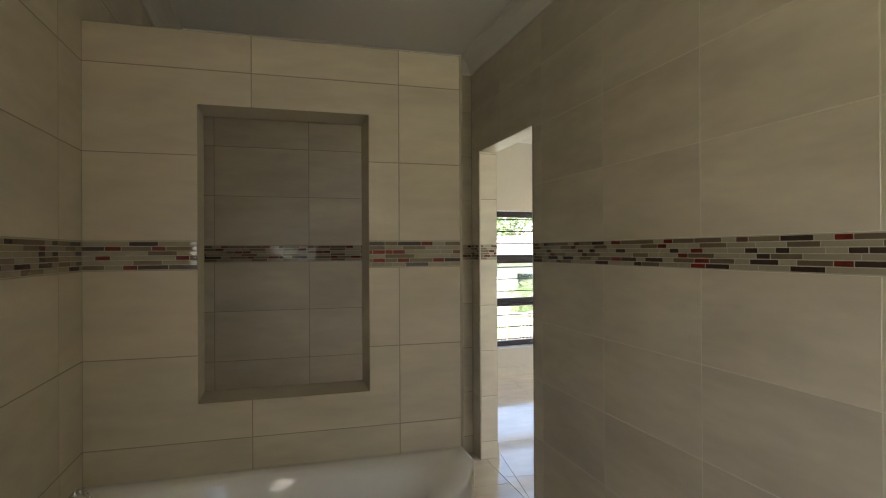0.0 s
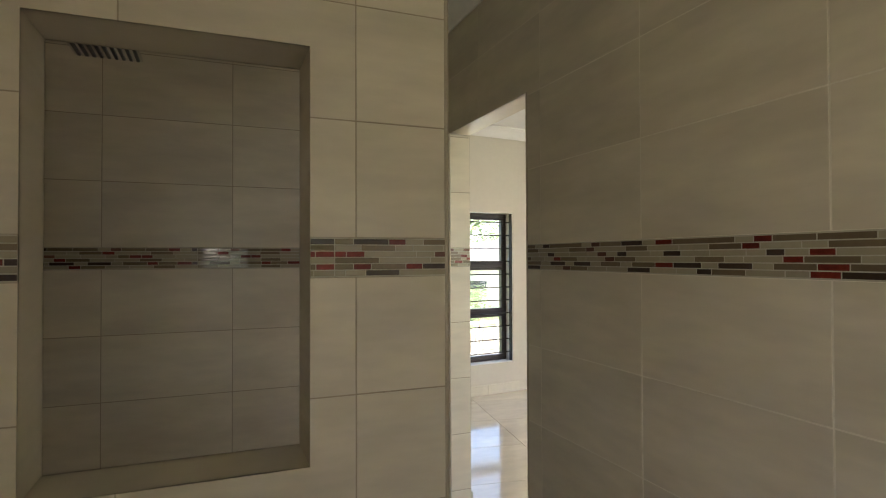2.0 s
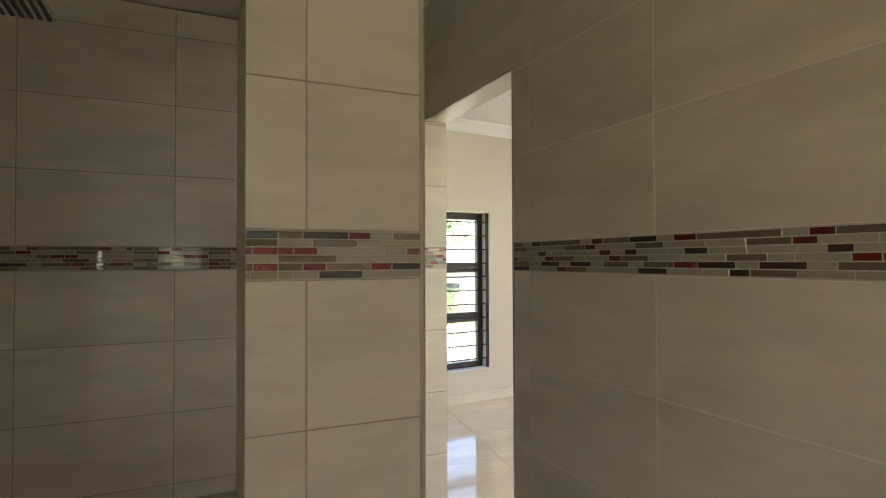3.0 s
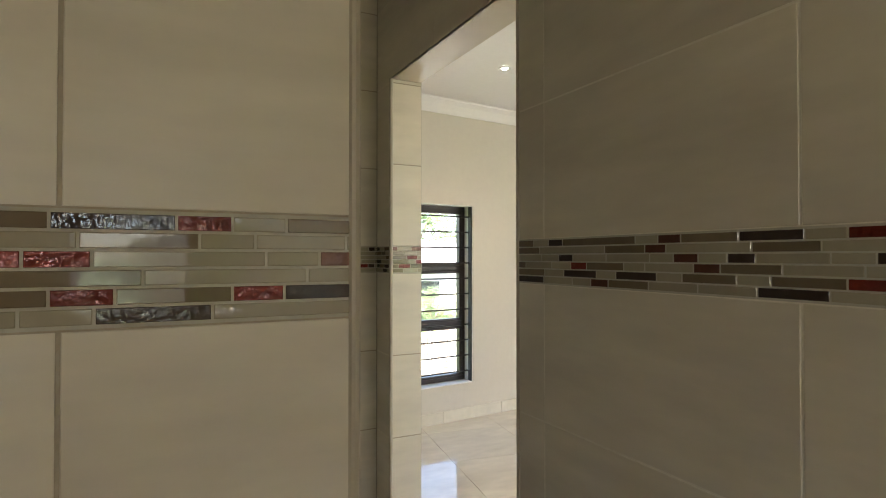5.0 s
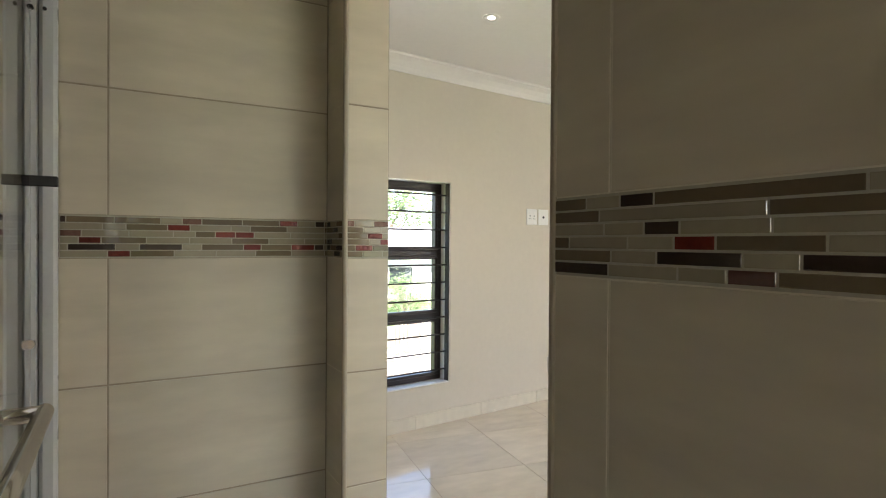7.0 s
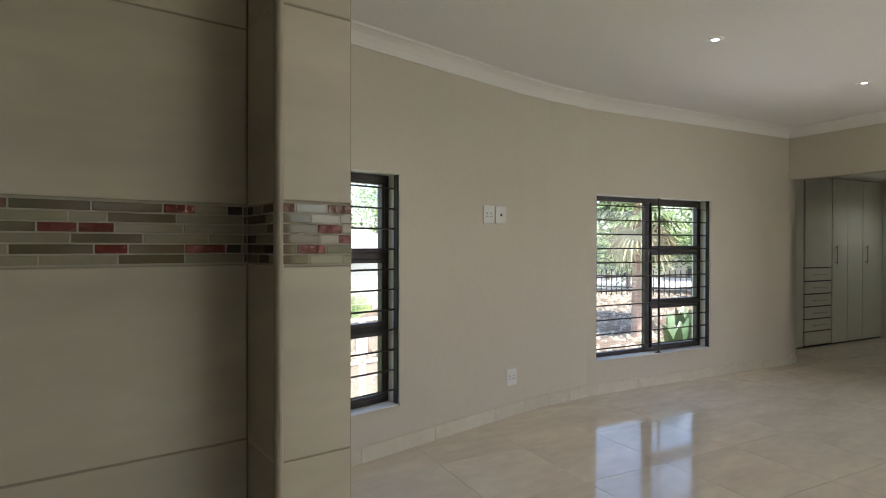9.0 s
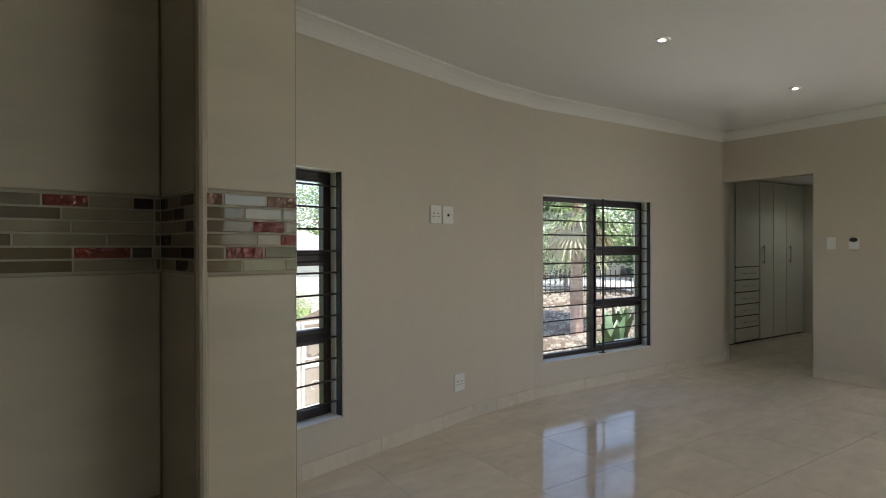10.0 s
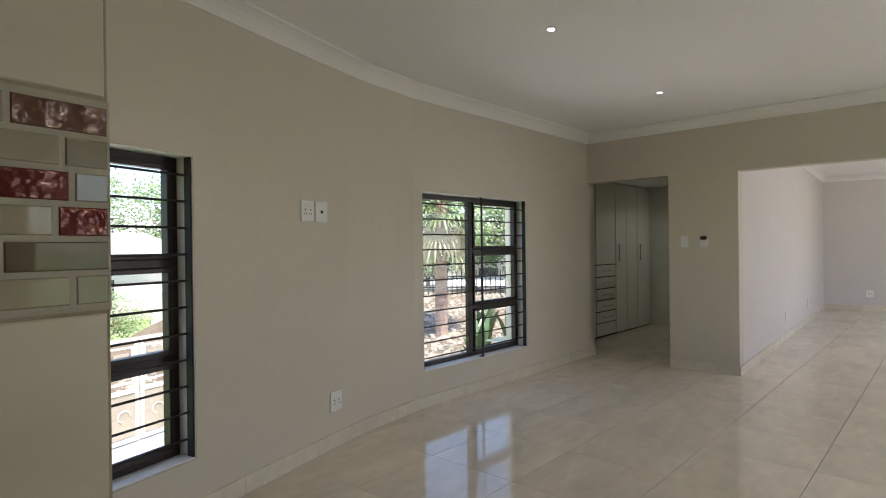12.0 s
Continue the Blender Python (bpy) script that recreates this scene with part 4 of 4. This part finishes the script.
def tree(x, y, seed, height, radius, label="leafy green garden tree", z0=GROUND, clumps=110, mat=LEAF):
    rng = random.Random(seed)
    t = thing("tree", pose(x, y, z0), label, "tree")
    bm = bmesh.new()
    top = Vector((0, 0, height * 0.55))
    rod(bm, (0, 0, 0), top, 0.16 * height / 6, 0.09 * height / 6, 8)
    ends = []
    for k in range(8):
        a = 6.283 * k / 8 + rng.uniform(-0.3, 0.3)
        e = top + Vector((math.cos(a) * radius * 0.6, math.sin(a) * radius * 0.6, height * rng.uniform(0.1, 0.35)))
        rod(bm, top * rng.uniform(0.5, 1.0), e, 0.06 * height / 6, 0.02, 6)
        ends.append(e)
    part("trunk", bm, TRUNK, t)
    verts, faces = [], []
    for k in range(clumps):
        a, h = rng.uniform(0, 6.283), rng.uniform(-0.9, 1)
        rr = radius * rng.uniform(0.35, 1.0) * math.sqrt(max(0.05, 1 - h * h * 0.8))
        c = Vector((math.cos(a) * rr, math.sin(a) * rr, height * 0.68 + h * height * 0.32))
        s = radius * 0.28
        for q in range(42):
            p = c + Vector((rng.gauss(0, s * 0.5), rng.gauss(0, s * 0.5), rng.gauss(0, s * 0.4)))
            d1 = Vector((rng.uniform(-1, 1), rng.uniform(-1, 1), rng.uniform(-0.6, 0.6))).normalized() * 0.085 * height / 5
            d2 = d1.orthogonal().normalized() * 0.05 * height / 5
            i = len(verts)
            verts += [p - d1, p + d2, p + d1, p - d2]
            faces.append((i, i + 1, i + 2, i + 3))
    me = bpy.data.meshes.new("crown")
    me.from_pydata(verts, [], faces)
    me.materials.append(mat)
    ob = new("crown", me)
    ob.parent = t
    return t


# the last tree, out of view, is added to green the bath window's reflections
for k, (x, y, h, r) in enumerate(((9, 29, 6.4, 3.0), (13, 47, 9.5, 4.5), (21, 48, 9.5, 4.6), (27, 44, 9.0, 4.4), (5, 44, 9.0, 4.2), (24, 19, 6.0, 2.6), (29, 24, 7.5, 3.6), (24.5, 14.5, 5.6, 2.2), (33, 19, 7.5, 3.4), (6, 25, 3.4, 1.8), (10.5, 22, 2.2, 1.2), (1.9, -6.5, 6.0, 1.9))):
    tree(x, y, 20 + k, h, r)


def strelitzia(x, y, z0, seed):
    rng = random.Random(seed)
    t = thing("broad_leaved_plant", pose(x, y, z0), "green plant with broad upright leaves in the garden bed", "plant")
    for k in range(22):
        a = 6.283 * k / 11 + rng.uniform(-0.3, 0.3)
        lean, L = rng.uniform(0.08, 0.4), rng.uniform(1.0, 2.1)
        bm = bmesh.new()
        side = Vector((-math.sin(a), math.cos(a), 0))
        rows = []
        for q in range(9):
            f = q / 8
            c = Vector((math.cos(a), math.sin(a), 0)) * (lean * L * f * f) + Vector((0, 0, L * f * (1 - 0.12 * f)))
            w = 0.014 if f < 0.4 else 0.11 * math.sin(math.pi * min(1, (f - 0.3) / 0.72)) + 0.01
            rows.append([bm.verts.new(c - side * w), bm.verts.new(c + Vector((0, 0, -0.02))), bm.verts.new(c + side * w)])
        for r0, r1 in zip(rows, rows[1:]):
            bm.faces.new([r0[0], r0[1], r1[1], r1[0]])
            bm.faces.new([r0[1], r0[2], r1[2], r1[1]])
        part("leaf", bm, BROAD_LEAF, t, smooth=True)


strelitzia(13.2, 10.0, GROUND + 0.2, 5)
strelitzia(14.3, 10.5, GROUND + 0.3, 6)
strelitzia(13.9, 9.4, GROUND + 0.2, 7)

# the stony bank under the palm
BO, BN = Vector((1.5, 3.28)), Vector((0.837, 0.548))
BS = Vector((0.548, -0.837))


def bank_height(d):
    return GROUND + 0.03 + 1.5 * min(1.0, max(0.0, (d - 12) / 10)) ** 0.8


rng = random.Random(11)
bm = bmesh.new()
grid = []
for i in range(17):
    d = 11 + i
    grid.append([])
    for k in range(25):
        p = BO + BN * d + BS * (k - 12) * 0.8
        grid[-1].append(bm.verts.new((p.x, p.y, bank_height(d) + rng.uniform(-0.05, 0.05) - (0.1 if i == 0 else 0))))
for i in range(16):
    for k in range(24):
        bm.faces.new([grid[i][k], grid[i + 1][k], grid[i + 1][k + 1], grid[i][k + 1]])
tagged(new("garden_bank", mesh_of(bm, "garden_bank", SOIL)), "sloping garden bank of dark soil", "ground", kind="structure")
verts, faces = [], []
for k in range(6500):
    d, w = rng.uniform(11.2, 25), rng.uniform(-8.5, 8.5)
    q = BO + BN * d + BS * w
    x, y, zb = q.x, q.y, bank_height(d) - 0.02
    s = rng.uniform(0.04, 0.13)
    i = len(verts)
    for dx, dy, dz in ((1, 0, 0), (0.4, 0.9, 0.1), (-0.7, 0.7, 0), (-1, -0.1, 0.05), (-0.4, -0.9, 0), (0.6, -0.8, 0.1)):
        verts.append((x + dx * s * rng.uniform(0.7, 1.2), y + dy * s * rng.uniform(0.7, 1.2), zb + dz * s))
    for dx, dy in ((0.5, 0.2), (-0.3, 0.5), (-0.4, -0.4), (0.3, -0.5)):
        verts.append((x + dx * s, y + dy * s, zb + s * rng.uniform(0.5, 0.9)))
    for f in ((0, 1, 6), (1, 2, 7, 6), (2, 3, 7), (3, 8, 7), (3, 4, 8), (4, 5, 9, 8), (5, 0, 6, 9), (6, 7, 8, 9)):
        faces.append(tuple(i + j for j in f))
me = bpy.data.meshes.new("garden_stones")
me.from_pydata(verts, [], faces)
me.materials.append(STONE)
tagged(new("garden_stones", me), "loose pale stones covering the garden bank", "stones", kind="stuff")


def fence(p0, p1, h, label, z0=GROUND):
    d = Vector(p1) - Vector(p0)
    t = thing("palisade_fence", basis(*p0, d, z0), label, "fence")
    L = d.length
    for z in (0.35, h - 0.3):
        box_part("rail", BAR, t, (0, L, -0.02, 0.02, z, z + 0.06))
    bm = bmesh.new()
    box(bm, -0.02, 0.02, -0.04, -0.02, 0, h)
    me = mesh_of(bm, "picket", BAR)
    for k in range(int(L / 0.2)):
        ob = new("picket", me)
        ob.parent = t
        ob.location = (0.1 + k * 0.2, 0, 0)


q0, q1 = BO + BN * 23.5 - BS * 9, BO + BN * 23.5 + BS * 9
fence((q0.x, q0.y), (q1.x, q1.y), 1.1, "dark steel palisade fence on the garden bank", GROUND + 1.5)
slab("road", [tuple(BO + BN * d + BS * w) for d, w in ((26.9, -14), (26.9, 14), (46, 22), (46, -22))], GROUND - 0.1, GROUND + 1.56, PAVING, "pale sunlit street beyond the fence", "road")
wall_b = slab("garden_wall", [(-6, 33), (14, 33), (14, 33.25), (-6, 33.25)], GROUND, GROUND + 1.9, BOUNDARY, "pale plastered boundary wall", "wall")

# ---- floor tiles, wall tiles and mosaic ----
floor = bpy.data.objects["floor"]


def clip(poly, a, b, c):
    """The part of a convex plan polygon where a x + b y >= c."""
    out = []
    for p, q in zip(poly, poly[1:] + poly[:1]):
        fp, fq = a * p[0] + b * p[1] - c, a * q[0] + b * q[1] - c
        if fp >= 0:
            out.append(p)
        if fp * fq < 0:
            t = fp / (fp - fq)
            out.append((p[0] + (q[0] - p[0]) * t, p[1] + (q[1] - p[1]) * t))
    return out


def floor_tile(poly):
    cx, cy = poly[0]
    bm = bmesh.new()
    lo = [bm.verts.new((x - cx, y - cy, -0.010)) for x, y in poly]
    hi = [bm.verts.new((x - cx, y - cy, 0.0)) for x, y in poly]
    bm.faces.new(hi)
    for i in range(len(poly)):
        j = (i + 1) % len(poly)
        bm.faces.new([lo[i], lo[j], hi[j], hi[i]])
    ob = new("floor_tile", mesh_of(bm, "floor_tile", FLOOR_TILE))
    ob.parent = floor
    ob.location = (cx, cy, 0)


TS, G = 0.631, 0.0016
for i in range(-6, 19):
    for j in range(-9, 5):
        u0, v0 = 3.632 + TS * i, 5.352 + TS * j
        if u0 > 15.0 or (u0 > 10.4 and v0 > 5.7) or v0 + TS < 0.2 and u0 > 7 or v0 > 7.9 or v0 > 6.9 and u0 < 7:
            continue
        poly = [wing(u0 + G, v0 + G), wing(u0 + TS - G, v0 + G), wing(u0 + TS - G, v0 + TS - G), wing(u0 + G, v0 + TS - G)]
        poly = clip(clip(poly, 1, 0, 1.556), 0, 1, -1.75)
        if u0 < 7:
            poly = clip(poly, 0, -1, -6.3)
        if len(poly) > 2:
            floor_tile(poly)
for i in range(-2, 4):
    for j in range(-5, 8):
        x0, y0 = 1.553 - 0.6 * (i + 1), 3.165 - 0.6 * j
        poly = [(x0 + G, y0 + G), (x0 + 0.6 - G, y0 + G), (x0 + 0.6 - G, y0 + 0.6 - G), (x0 + G, y0 + 0.6 - G)]
        poly = clip(clip(clip(clip(poly, 1, 0, XL - 0.05), 0, 1, YB - 0.05), -1, 0, -1.554), 0, -1, -3.8)
        if len(poly) > 2:
            floor_tile(poly)

W = 0.555
tiled(right, (XR + T, YE), (0, -1), YE - YB, 0, CEIL - 0.001, YE - 2.09, [(YE - D1, YE - D0, -1, DH)], W, LIGHT_GROUT)
tiled(right, (XR + T, D1 + T), (1, 0), XB - XR - T, 0, DH, 0.3)
tiled(right, (XB, D0 - T), (-1, 0), XB - XR - T, 0, DH, 0.3)
tiled(end_wall, (XL, YE + T), (1, 0), XR - XL, 0, CEIL - 0.001, 0.985 - XL, (), W)
tiled(left, (XL - T, YB), (0, 1), YE - YB, 0, CEIL - 0.001, 0.4, [(1.15, 1.95, 1.05, 1.95)], W)
tiled(back, (XR, YB - T), (-1, 0), XR - XL, 0, CEIL - 0.001, 0.3, [(0.065, 1.365, 0.9, 2.1)], W)
tiled(partition, (XL, YP + T), (1, 0), PX - XL, 0, PTOP, 0.687 - XL, [(NX0 - XL, NX1 - XL, NZ0, NZ1)], 0.537)
tiled(partition, (PX, YP + PT - T), (-1, 0), PX - XL, 0, PTOP, 0.3, [(PX - NX1, PX - NX0, NZ0, NZ1)], W)
mosaic(partition, (XL, YP + T), (1, 0), NX0 - XL, BAND_PARTITION_LEFT)
mosaic(partition, (NX1, YP + T), (1, 0), PX - NX1, BAND_PARTITION, 0.632 - NX1)
mosaic(right, (XR + T, D0), (0, -1), D0 - YB, BAND_RIGHT, keep=(-1, 2.6))
mosaic(right, (XR + T, YE), (0, -1), YE - D1, BAND_STUB)
mosaic(right, (XR + T, D1 + T), (1, 0), XB - XR - T, BAND_JAMB)
mosaic(right, (XB, D0 - T), (-1, 0), XB - XR - T, BAND_JAMB)
mosaic(end_wall, (XL, YE + T), (1, 0), XR - XL, BAND_END, 0.89 - XL)
mosaic(left, (XL - T, YB), (0, 1), YE - YB, BAND_RIGHT, 0.2, [(1.15, 1.95, 1.05, 1.95)], keep=(3.3, 99))
bm = bmesh.new()
box(bm, 0.0, PT - 2 * T, -TILE_T, 0, 0.0, PTOP - T - 0.001)
part("end_tile", bm, WALL_TILE, partition).matrix_world = basis(PX - T, YP + T, (0, 1))
mosaic(partition, (PX, YP + PT - T), (-1, 0), PX - XL, BAND_END, 0.1, [(PX - NX1, PX - NX0, NZ0, NZ1)])
